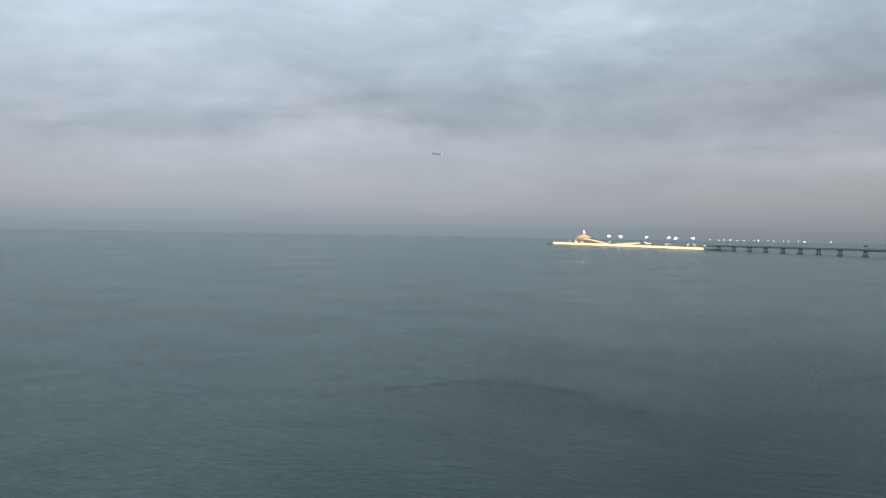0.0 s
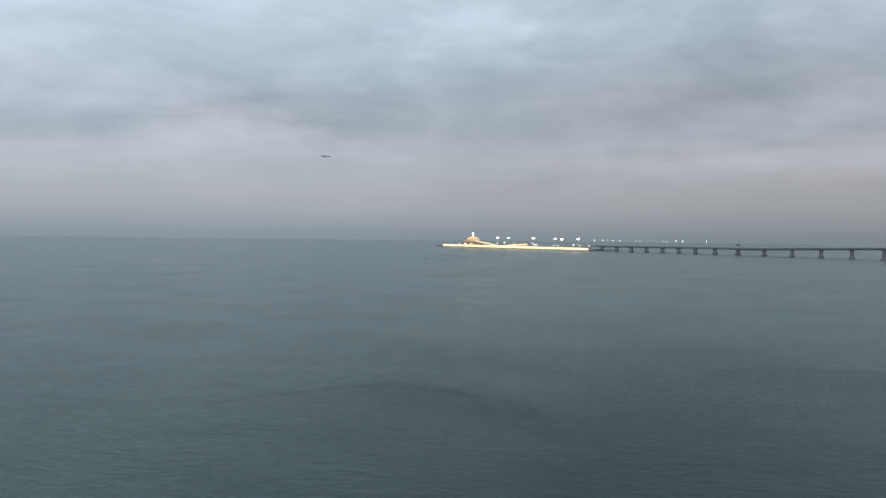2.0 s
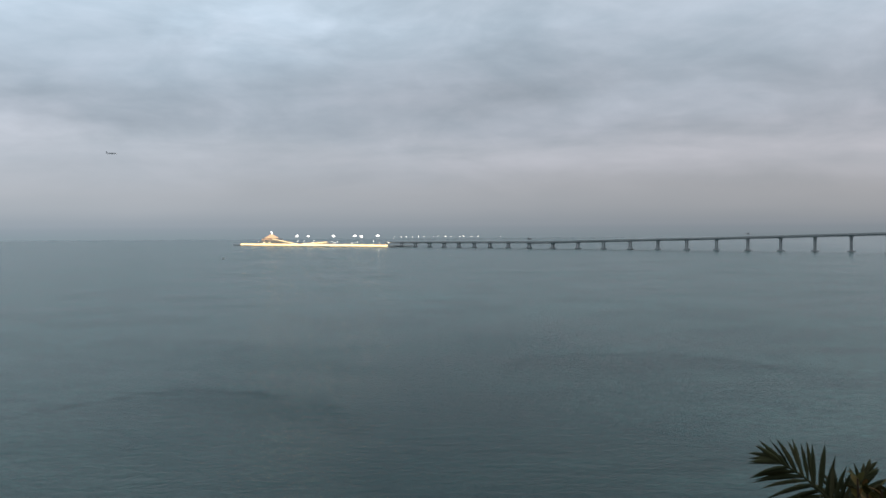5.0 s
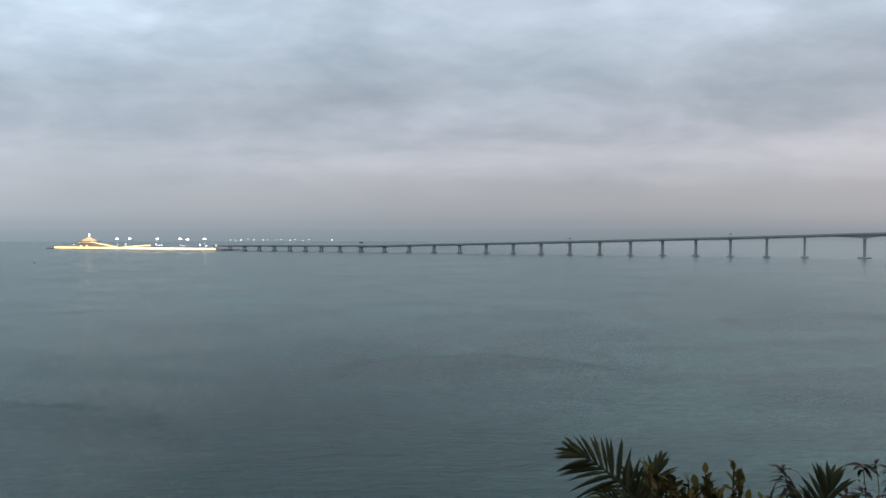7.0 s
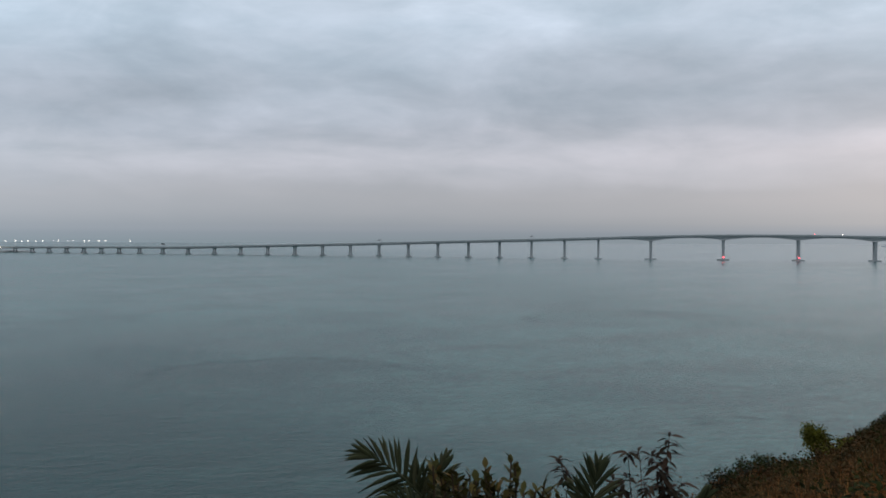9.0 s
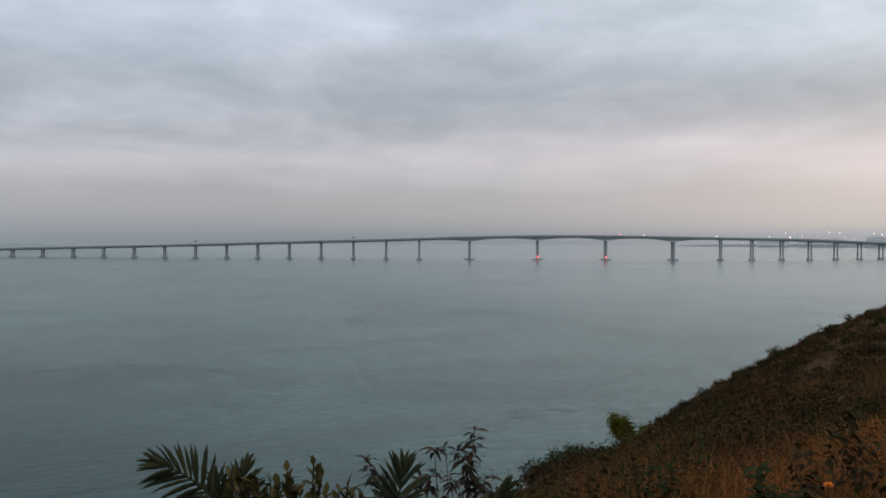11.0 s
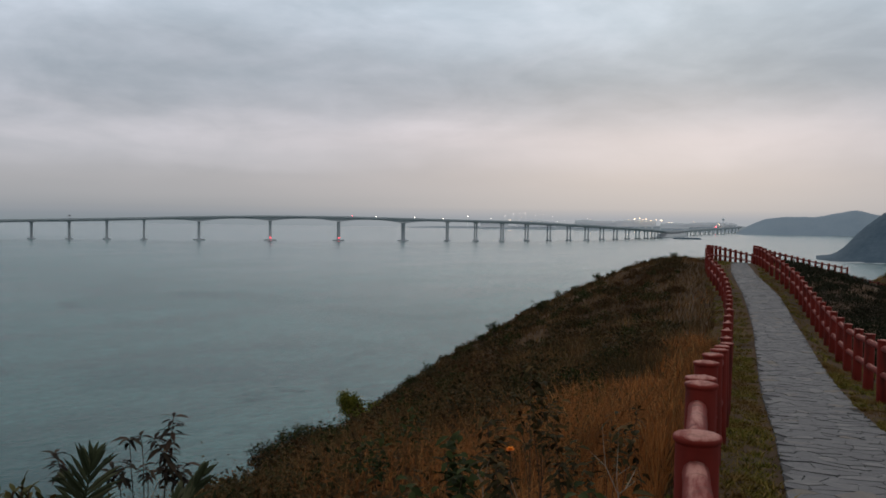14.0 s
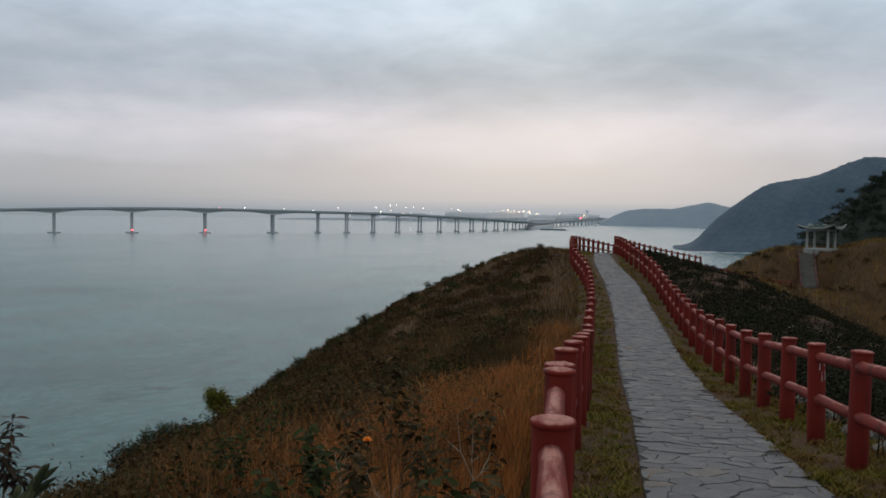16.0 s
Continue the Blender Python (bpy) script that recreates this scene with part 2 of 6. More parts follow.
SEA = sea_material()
CONCRETE = plain("weathered_concrete", (0.36, 0.385, 0.4), (0.43, 0.45, 0.465), 0.06, 0.85, 0.0)
ASPHALT = plain("asphalt", (0.045, 0.046, 0.05), (0.07, 0.07, 0.072), 0.5, 0.9, 0.0)
EARTH = plain("dry_slope_earth", (0.035, 0.02, 0.01), (0.085, 0.048, 0.022), 0.35, 0.95, 0.4, fine=5.0)
def red_paint():
    """Dull red masonry paint, bleached and worn pale where it faces up."""
    m, n, p = material("red_painted_concrete")
    w = world_place(n)
    blot = n.noise(w, 2.6, 4)
    fine = n.noise(w, 38, 4, 0.65)
    base = n.mix(blot, (0.115, 0.0095, 0.0055), (0.19, 0.02, 0.012))
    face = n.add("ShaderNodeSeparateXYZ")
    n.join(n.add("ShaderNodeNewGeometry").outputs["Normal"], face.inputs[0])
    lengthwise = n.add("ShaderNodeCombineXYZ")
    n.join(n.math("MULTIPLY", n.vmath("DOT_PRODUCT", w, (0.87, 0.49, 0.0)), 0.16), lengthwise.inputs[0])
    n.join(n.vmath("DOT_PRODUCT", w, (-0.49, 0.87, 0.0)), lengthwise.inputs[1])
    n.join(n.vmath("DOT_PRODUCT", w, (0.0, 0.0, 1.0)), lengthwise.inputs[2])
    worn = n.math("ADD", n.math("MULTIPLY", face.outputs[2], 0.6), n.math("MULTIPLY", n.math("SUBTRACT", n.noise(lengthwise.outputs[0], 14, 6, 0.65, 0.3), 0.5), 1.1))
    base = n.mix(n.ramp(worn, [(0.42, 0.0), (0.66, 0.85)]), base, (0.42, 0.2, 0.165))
    grime = n.noise(n.scaled(w, (9, 9, 1.6)), 1.0, 5, 0.6)
    base = n.mix(n.ramp(grime, [(0.5, 0.0), (0.68, 0.7)]), base, (0.05, 0.012, 0.009))
    base = n.mix(n.ramp(fine, [(0.64, 0.0), (0.7, 0.5)]), base, (0.05, 0.018, 0.016))
    n.join(base, p.inputs["Base Color"])
    p.inputs["Roughness"].default_value = 0.75
    p.inputs["Specular IOR Level"].default_value = 0.2
    n.join(n.bump(n.math("ADD", fine, n.noise(w, 14, 3)), 0.3, 0.006), p.inputs["Normal"])
    return m


RED = red_paint()
def flagstone():
    m, n, p = material("grey_flagstone")
    w = world_place(n)
    rnd = n.add("ShaderNodeObjectInfo").outputs["Random"]
    isl = n.add("ShaderNodeNewGeometry").outputs["Random Per Island"]
    mixr = n.math("FRACT", n.math("ADD", rnd, n.math("MULTIPLY", isl, 3.7)))
    base = n.ramp(mixr, [(0.0, (0.07, 0.07, 0.076)), (0.5, (0.088, 0.088, 0.094)), (0.8, (0.105, 0.104, 0.108)), (0.93, (0.145, 0.142, 0.142)), (1.0, (0.12, 0.096, 0.07))])
    f = n.noise(w, 7, 5, 0.65)
    base = n.mix(n.ramp(f, [(0.35, 0.7), (0.6, 0.0)]), base, (0.07, 0.072, 0.078))
    base = n.mix(n.ramp(n.noise(w, 16, 4, 0.6), [(0.6, 0.0), (0.72, 0.55)]), base, (0.24, 0.24, 0.245))
    n.join(base, p.inputs["Base Color"])
    p.inputs["Roughness"].default_value = 0.65
    p.inputs["Specular IOR Level"].default_value = 0.3
    n.join(n.bump(n.math("ADD", f, n.math("MULTIPLY", n.noise(w, 60, 3), 0.4)), 0.6, 0.025), p.inputs["Normal"])
    return m


STONE = flagstone()
MORTAR = plain("dirty_mortar", (0.022, 0.022, 0.022), (0.1, 0.1, 0.104), 2.2, 0.95, 0.4, fine=30, dist=0.02)


def leafy(name, a, b, rough=0.8, c=None, gloss=0.06, patch_col=None, patch_size=0.5):
    """Plant matter whose colour changes from blade to blade, a little light passing through."""
    m, n, p = material(name)
    isl = n.add("ShaderNodeNewGeometry").outputs["Random Per Island"]
    rnd = n.add("ShaderNodeObjectInfo").outputs["Random"]
    f = n.math("FRACT", n.math("ADD", isl, rnd))
    col = n.ramp(f, [(0.0, a), (0.7, b), (1.0, c or b)])
    patch = n.noise(world_place(n), patch_size, 4)
    col = n.mix(n.ramp(patch, [(0.38, 0.8), (0.55, 0.0)]) if patch_col else n.ramp(patch, [(0.35, 0.35), (0.6, 0.0)]), col, patch_col or tuple(0.45 * v for v in a))
    n.join(col, p.inputs["Base Color"])
    p.inputs["Roughness"].default_value = rough
    p.inputs["Specular IOR Level"].default_value = gloss
    return m


STRAW = leafy("dry_orange_grass", (0.2, 0.064, 0.016), (0.46, 0.16, 0.044), c=(0.55, 0.3, 0.11), patch_col=(0.13, 0.05, 0.017), patch_size=0.9)
BROWN = leafy("withered_brown_grass", (0.05, 0.029, 0.012), (0.14, 0.07, 0.028), c=(0.21, 0.135, 0.056), patch_col=(0.03, 0.025, 0.011), patch_size=0.45)
# darker copy of the withered grass, the landward slope's shade in its colour
DUSKY = leafy("shaded_dead_grass", (0.008, 0.008, 0.004), (0.022, 0.018, 0.008), c=(0.05, 0.038, 0.02))
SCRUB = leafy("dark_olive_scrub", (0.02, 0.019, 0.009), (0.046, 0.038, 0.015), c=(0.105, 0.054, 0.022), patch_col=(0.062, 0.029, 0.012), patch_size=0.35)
# near-black scrub copy: shade among dense leaves is put into the colour
SHADE = leafy("shaded_scrub", (0.009, 0.011, 0.006), (0.02, 0.023, 0.011), c=(0.03, 0.027, 0.015), patch_col=(0.022, 0.018, 0.011), patch_size=0.25)
TURF = leafy("short_verge_turf", (0.04, 0.047, 0.008), (0.16, 0.142, 0.022), c=(0.28, 0.18, 0.06), patch_col=(0.15, 0.078, 0.03), patch_size=1.1)
BUSH = leafy("yellow_green_bush_leaf", (0.055, 0.062, 0.01), (0.14, 0.135, 0.02))
DARKLEAF = leafy("dark_glossy_leaf", (0.012, 0.018, 0.005), (0.034, 0.042, 0.011), 0.8)
PALM = leafy("palm_leaflet", (0.02, 0.026, 0.012), (0.05, 0.058, 0.028), 0.55, c=(0.075, 0.075, 0.04))
OLIVE = leafy("olive_broad_leaf", (0.03, 0.032, 0.009), (0.085, 0.078, 0.022), 0.6, c=(0.15, 0.09, 0.03))
MAROON = leafy("maroon_tinged_leaf", (0.014, 0.01, 0.009), (0.03, 0.024, 0.014), 0.6, c=(0.055, 0.03, 0.022))
WEEDLEAF = leafy("brown_green_weed_leaf", (0.03, 0.026, 0.01), (0.09, 0.066, 0.024), 0.7, c=(0.17, 0.09, 0.036))
WOODLEAF = leafy("dark_evergreen_leaf", (0.013, 0.02, 0.014), (0.034, 0.044, 0.028), c=(0.05, 0.052, 0.03))
WEEDDARK = leafy("dark_straggling_weed_leaf", (0.018, 0.016, 0.006), (0.052, 0.04, 0.015), 0.8, c=(0.12, 0.066, 0.024))
TWIG = plain("bare_grey_twig", (0.22, 0.17, 0.12), (0.4, 0.32, 0.235), 5, 0.8, 0.0)
STEM = plain("brown_stem", (0.035, 0.024, 0.015), (0.075, 0.05, 0.033), 8, 0.8, 0.0)
ORANGE = plain("orange_petal", (0.75, 0.22, 0.02), (0.85, 0.3, 0.04), 20, 0.6, 0.0)
# distance haze is mixed into this blue base colour
HILL = plain("hazed_wooded_hillside", (0.046, 0.076, 0.104), (0.084, 0.118, 0.15), 0.012, 0.95, 0.6, fine=0.12, dist=4.0)
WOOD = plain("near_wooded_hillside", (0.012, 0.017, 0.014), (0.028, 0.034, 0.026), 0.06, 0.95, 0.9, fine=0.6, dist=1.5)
# pale base colours carry the haze over shore, far buildings and headland
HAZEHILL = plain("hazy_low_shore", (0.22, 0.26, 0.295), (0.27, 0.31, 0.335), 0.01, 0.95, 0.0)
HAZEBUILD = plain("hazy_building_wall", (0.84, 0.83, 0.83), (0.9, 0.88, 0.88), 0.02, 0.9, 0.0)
FARHILL = plain("hazed_far_wooded_hillside", (0.18, 0.235, 0.285), (0.21, 0.265, 0.31), 0.01, 0.95, 0.0)
YELLOW = emitter("sodium_glow", (1.0, 0.7, 0.34), 2.6)
LAMPWHITE = emitter("floodlight_white", (1.0, 0.93, 0.85), 5.0)
REDLIGHT = emitter("red_beacon", (1.0, 0.1, 0.12), 6.0)
WHITE = plain("white_paint", (0.6, 0.61, 0.62), (0.75, 0.75, 0.75), 0.4, 0.5, 0.0)
STRAW2 = leafy("tawny_knoll_grass", (0.1, 0.058, 0.022), (0.23, 0.135, 0.046), c=(0.24, 0.18, 0.05), patch_col=(0.07, 0.042, 0.02), patch_size=0.16)
WARMLAMP = emitter("sodium_floodlight", (1.0, 0.7, 0.4), 6.0)
JETGREY = plain("grey_aircraft_skin", (0.28, 0.29, 0.31), (0.4, 0.41, 0.43), 0.1, 0.5, 0.0)
PAVSTONE = plain("pale_granite", (0.21, 0.215, 0.195), (0.3, 0.305, 0.28), 2.0, 0.7, 0.0)
STEPSTONE = plain("worn_step_stone", (0.08, 0.076, 0.066), (0.14, 0.132, 0.115), 1.5, 0.85, 0.0)
GREENTILE = plain("green_glazed_tile", (0.008, 0.028, 0.024), (0.018, 0.048, 0.042), 2.0, 0.6, 0.0, gloss=0.12)

# ---------------------------------------------------------------- mesh helpers


def mesh_of(name, bm, mat, smooth=False):
    me = bpy.data.meshes.new(name)
    bm.to_mesh(me)
    bm.free()
    if smooth:
        me.polygons.foreach_set("use_smooth", [True] * len(me.polygons))
    for m in mat if isinstance(mat, (list, tuple)) else (mat,):
        me.materials.append(m)
    return me


def part(name, bm, mat, parent, label="", smooth=False):
    """One mesh object under a thing or a part."""
    me = bm if isinstance(bm, bpy.types.Mesh) else mesh_of(name, bm, mat, smooth)
    ob = new(name, me)
    ob.parent = parent
    if label:
        ob["label"] = label
    return ob


def thing(name, label, category, at=(0, 0, 0), turn=0.0, group="", kind=""):
    ob = new(name)
    ob.empty_display_size = 0.3
    ob.matrix_basis = pose(*at, 0, 0, turn)
    return tagged(ob, label, category, group, kind)


def box(bm, x0, x1, y0, y1, z0, z1, bevel=0.0):
    vs = bmesh.ops.create_cube(bm, size=1.0)["verts"]
    for v in vs:
        v.co = Vector(((x0 + x1) / 2 + v.co.x * (x1 - x0), (y0 + y1) / 2 + v.co.y * (y1 - y0), (z0 + z1) / 2 + v.co.z * (z1 - z0)))
    if bevel:
        es = {e for v in vs for e in v.link_edges}
        bmesh.ops.bevel(bm, geom=list(es), offset=bevel, segments=2, affect="EDGES", profile=0.5)
    return bm


def rings(bm, profile, sides=14, squash=(1, 1), centre=(0, 0), jitter=0.0, rnd=random):
    """A turned body: profile of (radius, z) from bottom to top, closed at both ends."""
    loops = []
    for r, z in profile:
        loop = []
        for k in range(sides):
            a = 2 * math.pi * k / sides
            q = r * (1 + (rnd.random() - 0.5) * jitter)
            loop.append(bm.verts.new((centre[0] + q * squash[0] * math.cos(a), centre[1] + q * squash[1] * math.sin(a), z)))
        loops.append(loop)
    for a, b in zip(loops, loops[1:]):
        for k in range(sides):
            bm.faces.new((a[k], a[(k + 1) % sides], b[(k + 1) % sides], b[k]))
    bm.faces.new(list(reversed(loops[0])))
    bm.faces.new(loops[-1])
    return bm


def tube(bm, pts, radius, sides=8):
    """A tube through points; radius may be a list."""
    pts = [Vector(p) for p in pts]
    rad = radius if isinstance(radius, (list, tuple)) else [radius] * len(pts)
    prev = None
    first = None
    for i, p in enumerate(pts):
        d = (pts[min(i + 1, len(pts) - 1)] - pts[max(i - 1, 0)]).normalized()
        side = d.cross(Vector((0, 0, 1)))
        side = side.normalized() if side.length > 1e-4 else Vector((1, 0, 0))
        upv = side.cross(d)
        loop = [bm.verts.new(p + rad[i] * (side * math.cos(2 * math.pi * k / sides) + upv * math.sin(2 * math.pi * k / sides))) for k in range(sides)]
        if prev:
            for k in range(sides):
                bm.faces.new((prev[k], prev[(k + 1) % sides], loop[(k + 1) % sides], loop[k]))
        else:
            first = loop
        prev = loop
    bm.faces.new(list(reversed(first)))
    bm.faces.new(prev)
    return bm


def spline(pts, step):
    """Points every step metres along a smooth curve through pts."""
    pts = [np.array(p, float) for p in pts]
    ext = [2 * pts[0] - pts[1], *pts, 2 * pts[-1] - pts[-2]]
    fine = []
    for i in range(1, len(ext) - 2):
        p0, p1, p2, p3 = ext[i - 1:i + 3]
        for u in np.linspace(0, 1, 24, endpoint=False):
            fine.append(0.5 * (2 * p1 + (p2 - p0) * u + (2 * p0 - 5 * p1 + 4 * p2 - p3) * u * u + (3 * p1 - p0 - 3 * p2 + p3) * u ** 3))
    fine.append(pts[-1])
    fine = np.array(fine)
    run = np.concatenate([[0], np.cumsum(np.sqrt((np.diff(fine, axis=0) ** 2).sum(1)))])
    at = np.arange(0, run[-1], step)
    return np.stack([np.interp(at, run, fine[:, k]) for k in range(fine.shape[1])], 1), at


# ---------------------------------------------------------------- sea
bm = bmesh.new()
last = None
for r in (0.0, 400.0, 1500.0, 5000.0, 20000.0):
    loop = [bm.verts.new((r * math.cos(2 * math.pi * k / 48), r * math.sin(2 * math.pi * k / 48), 0)) for k in range(48)] if r else [bm.verts.new((0, 0, 0))]
    if last is not None:
        for k in range(48):
            if len(last) == 1:
                bm.faces.new((last[0], loop[k], loop[(k + 1) % 48]))
            else:
                bm.faces.new((last[k], loop[k], loop[(k + 1) % 48], last[(k + 1) % 48]))
    last = loop
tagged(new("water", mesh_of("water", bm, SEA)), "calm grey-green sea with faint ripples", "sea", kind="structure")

# ---------------------------------------------------------------- footpath line and the hill that carries it
LINE = [(-26, -15, 55.43), (-14, -8.7, 54.98), (-5, -4.0, 54.75), (0.6, -1.1, 54.5), (3.06, 0.29, 54.34), (5.92, 1.77, 54.15), (9.84, 3.58, 53.69), (12.64, 4.91, 53.38),
        (15.44, 6.27, 53.24), (19.1, 8.02, 53.18), (25.55, 11.13, 53.12), (31.13, 14.04, 53.36), (37.24, 17.48, 53.64), (42.59, 20.05, 53.83), (48.5, 22.6, 53.67), (56.49, 24.77, 53.08),
        (66, 26.4, 52.2), (76, 27.0, 51.2), (84, 26.8, 50.1), (93, 25.7, 48.8), (101, 24.5, 47.9), (104.5, 24.0, 47.8)]
TRACK, RUN = spline(LINE, 0.25)
TANG = np.gradient(TRACK[:, :2], axis=0)
TANG /= np.hypot(*TANG.T)[:, None]
NORM = np.stack([-TANG[:, 1], TANG[:, 0]], 1)


CROSS = np.interp(RUN, [0, 50, 62, 80, 140], [0.005, 0.005, 0.01, 0.01, 0.0])
DIP = np.interp(RUN, [0, 37, 42, 46, 50, 62, 76, 140], [0, 0, 0.04, -0.02, -0.17, -0.15, 0, 0])  # landward verge lies lower here


def beside(i, off, dz=0.0):
    """A point off metres to the left of the footpath line at index i."""
    return (TRACK[i, 0] + NORM[i, 0] * off, TRACK[i, 1] + NORM[i, 1] * off, TRACK[i, 2] - CROSS[i] * off + dz)


def wave(x, y, size, seed=0.0):
    """Smooth pseudo-noise, about -1 to 1, for arrays."""
    x, y = x / size + seed, y / size - seed * 1.7
    return (np.sin(1.7 * x + 1.3 * np.sin(1.1 * y + seed)) + np.sin(2.1 * y + 1.5 * np.sin(0.9 * x)) + 0.6 * np.sin(3.9 * x - 2.7 * y) + 0.5 * np.sin(5.3 * y + 3.1 * x + 1)) / 3.1


def nearest(x, y):
    """Nearest index on the footpath line and the signed distance to its left."""
    t = TRACK[::2]
    best = np.full(x.shape, 1e9)
    idx = np.zeros(x.shape, int)
    for i in range(len(t)):
        d = (x - t[i, 0]) ** 2 + (y - t[i, 1]) ** 2
        m = d < best
        best[m], idx[m] = d[m], i * 2
    dx, dy = x - TRACK[idx, 0], y - TRACK[idx, 1]
    side = dx * NORM[idx, 0] + dy * NORM[idx, 1]
    return idx, np.where(side >= 0, 1, -1) * np.sqrt(best)


PAVILION = (112.0, 25.9, 51.85)


def ground_z(x, y):
    x, y = np.asarray(x, float), np.asarray(y, float)
    idx, l = nearest(x, y)
    zc = TRACK[idx, 2] - CROSS[idx] * np.clip(l, -2.2, 2.2) + DIP[idx] * np.clip((-l - 0.7) / 0.4, 0, 1)
    away = 1 + 1.6 * np.clip((RUN[idx] - 76) / 25, 0, 1)
    a = np.maximum(l - 1.9, 0)
    b = np.minimum(a, 17)
    left = (0.09 * b + 0.026 * b * b) * (1 + 0.7 * np.clip((44 - RUN[idx]) / 14, 0, 1)) + np.maximum(a - 17, 0) * 1.0
    c = np.maximum(-l - 1.9, 0)
    e = np.minimum(c, 14)
    right = (0.12 * e + 0.02 * e * e + np.maximum(c - 14, 0) * 0.62) * away
    z = zc - left - right
    rough = np.clip((np.abs(l) - 1.7) / 4, 0, 1)
    z = z + 0.4 * np.exp(-((RUN[idx] - 77) / 7) ** 2 - ((l - 4.2) / 2.2) ** 2)
    z = z + rough * (0.22 * wave(x, y, 3.2) + 0.1 * wave(x, y, 0.9, 3.0))
    # knoll with the pavilion and the ridge running off from it
    dx, dy = x - PAVILION[0], y - PAVILION[1]
    along = dx * 0.22 - dy * 0.975
    across = dx * 0.975 + dy * 0.22
    front = np.maximum(-across - 2.2, 0)
    flank = np.maximum(-along - 2.6, 0)
    knoll = PAVILION[2] + 0.05 - 0.47 * front - np.where(flank < 6, 0.06 * flank ** 2, 2.16 + 0.65 * (flank - 6))
    knoll = knoll - 0.02 * np.maximum(across - 3, 0) ** 2 + 1.1 * np.clip((along - 2.5) / 4, 0, 1) - 0.0012 * np.maximum(along - 12, 0) ** 2
    knoll = knoll + 0.3 * wave(x, y, 7.0, 1.0) * np.clip((np.hypot(dx, dy) - 5) / 5, 0, 1)
    su, sv = (x - 103.6) * 0.956 + (y - 24.25) * 0.292, -(x - 103.6) * 0.292 + (y - 24.25) * 0.956
    cut = (su > -0.6) & (su < 7.6) & (np.abs(sv) < 1.3)
    knoll = np.where(cut, 48.0 + 0.467 * su, knoll)
    h = np.maximum(z, knoll)
    k = np.exp(-((z - knoll) / 1.2) ** 2) * 0.4
    near = np.clip((np.abs(l) - 2.2) / 3, 0, 1)
    h = np.where(cut, knoll, np.where(near > 0, h + k * near, z))
    return np.maximum(h, -3.0)


def grid_mesh(name, xs, ys, f, mat):
    X, Y = np.meshgrid(xs, ys)
    Z = f(X, Y)
    co = np.stack([X, Y, Z], -1).reshape(-1, 3)
    nx, ny = len(xs), len(ys)
    q = np.arange(nx * ny).reshape(ny, nx)
    faces = np.stack([q[:-1, :-1], q[:-1, 1:], q[1:, 1:], q[1:, :-1]], -1).reshape(-1, 4)
    me = bpy.data.meshes.new(name)
    me.from_pydata(co.tolist(), [], faces.tolist())
    me.polygons.foreach_set("use_smooth", [True] * len(faces))
    me.materials.append(mat)
    return me


XS = np.concatenate([np.arange(-60, -8, 2.0), np.arange(-8, 60, 0.45), np.arange(60, 150, 0.9), np.arange(150, 200, 3.0)])
YS = np.concatenate([np.arange(-110, -20, 2.5), np.arange(-20, 0, 0.8), np.arange(0, 45, 0.45), np.arange(45, 110, 2.0)])
tagged(new("ground", grid_mesh("ground", XS, YS, ground_z, EARTH)), "dry brown hillside sloping steeply down to the sea", "hillside", kind="structure")

# paved footpath with flagstones
EDGE_L = np.interp(RUN, [0, 38, 52, 58, 64, 70, 76, 82, 95], [0.62, 0.61, 0.59, 0.57, 0.55, 0.45, 0.55, 0.75, 0.67])  # the paving wanders between the fences
EDGE_R = np.interp(RUN, [0, 44, 50, 57, 64, 70, 74, 78, 84, 95], [-0.70, -0.69, -0.62, -0.64, -0.68, -0.64, -0.45, -0.2, -0.2, -0.67])
PATHW = 0.67


def across(i, v):
    """Side offset of the paving at index i for v from -1 (landward edge) to 1 (seaward edge)."""
    return (EDGE_L[i] + EDGE_R[i]) / 2 + v * (EDGE_L[i] - EDGE_R[i]) / 2



def ribbon(bm, lo, hi, a, b, dz0, dz1, step=2):
    """A slab along the footpath between a and b (1 the seaward edge of the paving, -1 the landward)."""
    last = None
    for i in range(lo, hi, step):
        wa, wb = across(i, a) + 0.015 * math.sin(i * 0.11), across(i, b) + 0.015 * math.sin(i * 0.13 + 2)
        ring = [bm.verts.new(beside(i, o, z)) for o, z in ((wa, dz0), (wa, dz1), (wb, dz1), (wb, dz0))]
        if last:
            for k in range(4):
                bm.faces.new((last[k], last[(k + 1) % 4], ring[(k + 1) % 4], ring[k]))
        else:
            bm.faces.new(list(reversed(ring)))
        last = ring
    bm.faces.new(last)
    return bm


footpath = tagged(new("pavement", mesh_of("pavement", ribbon(bmesh.new(), 8, len(TRACK) - 2, 1.0, -1.0, -0.25, 0.02), MORTAR)), "grey crazy-paved footpath of irregular flagstones", "footpath", kind="structure")

# ---------------------------------------------------------------- red concrete fences
POST_R = 0.083


def post_mesh():
    bm = bmesh.new()
    rings(bm, [(POST_R * 1.03, -0.35), (POST_R * 1.03, 0.3), (POST_R, 0.6), (POST_R * 0.98, 0.9), (POST_R * 0.98, 0.958), (POST_R * 1.0, 0.966), (POST_R * 1.06, 0.969), (POST_R * 1.09, 0.974), (POST_R * 1.09, 0.984), (POST_R * 1.05, 0.99), (POST_R * 0.8, 0.995), (POST_R * 0.4, 0.998)], 22, jitter=0.015)
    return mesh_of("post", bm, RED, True)


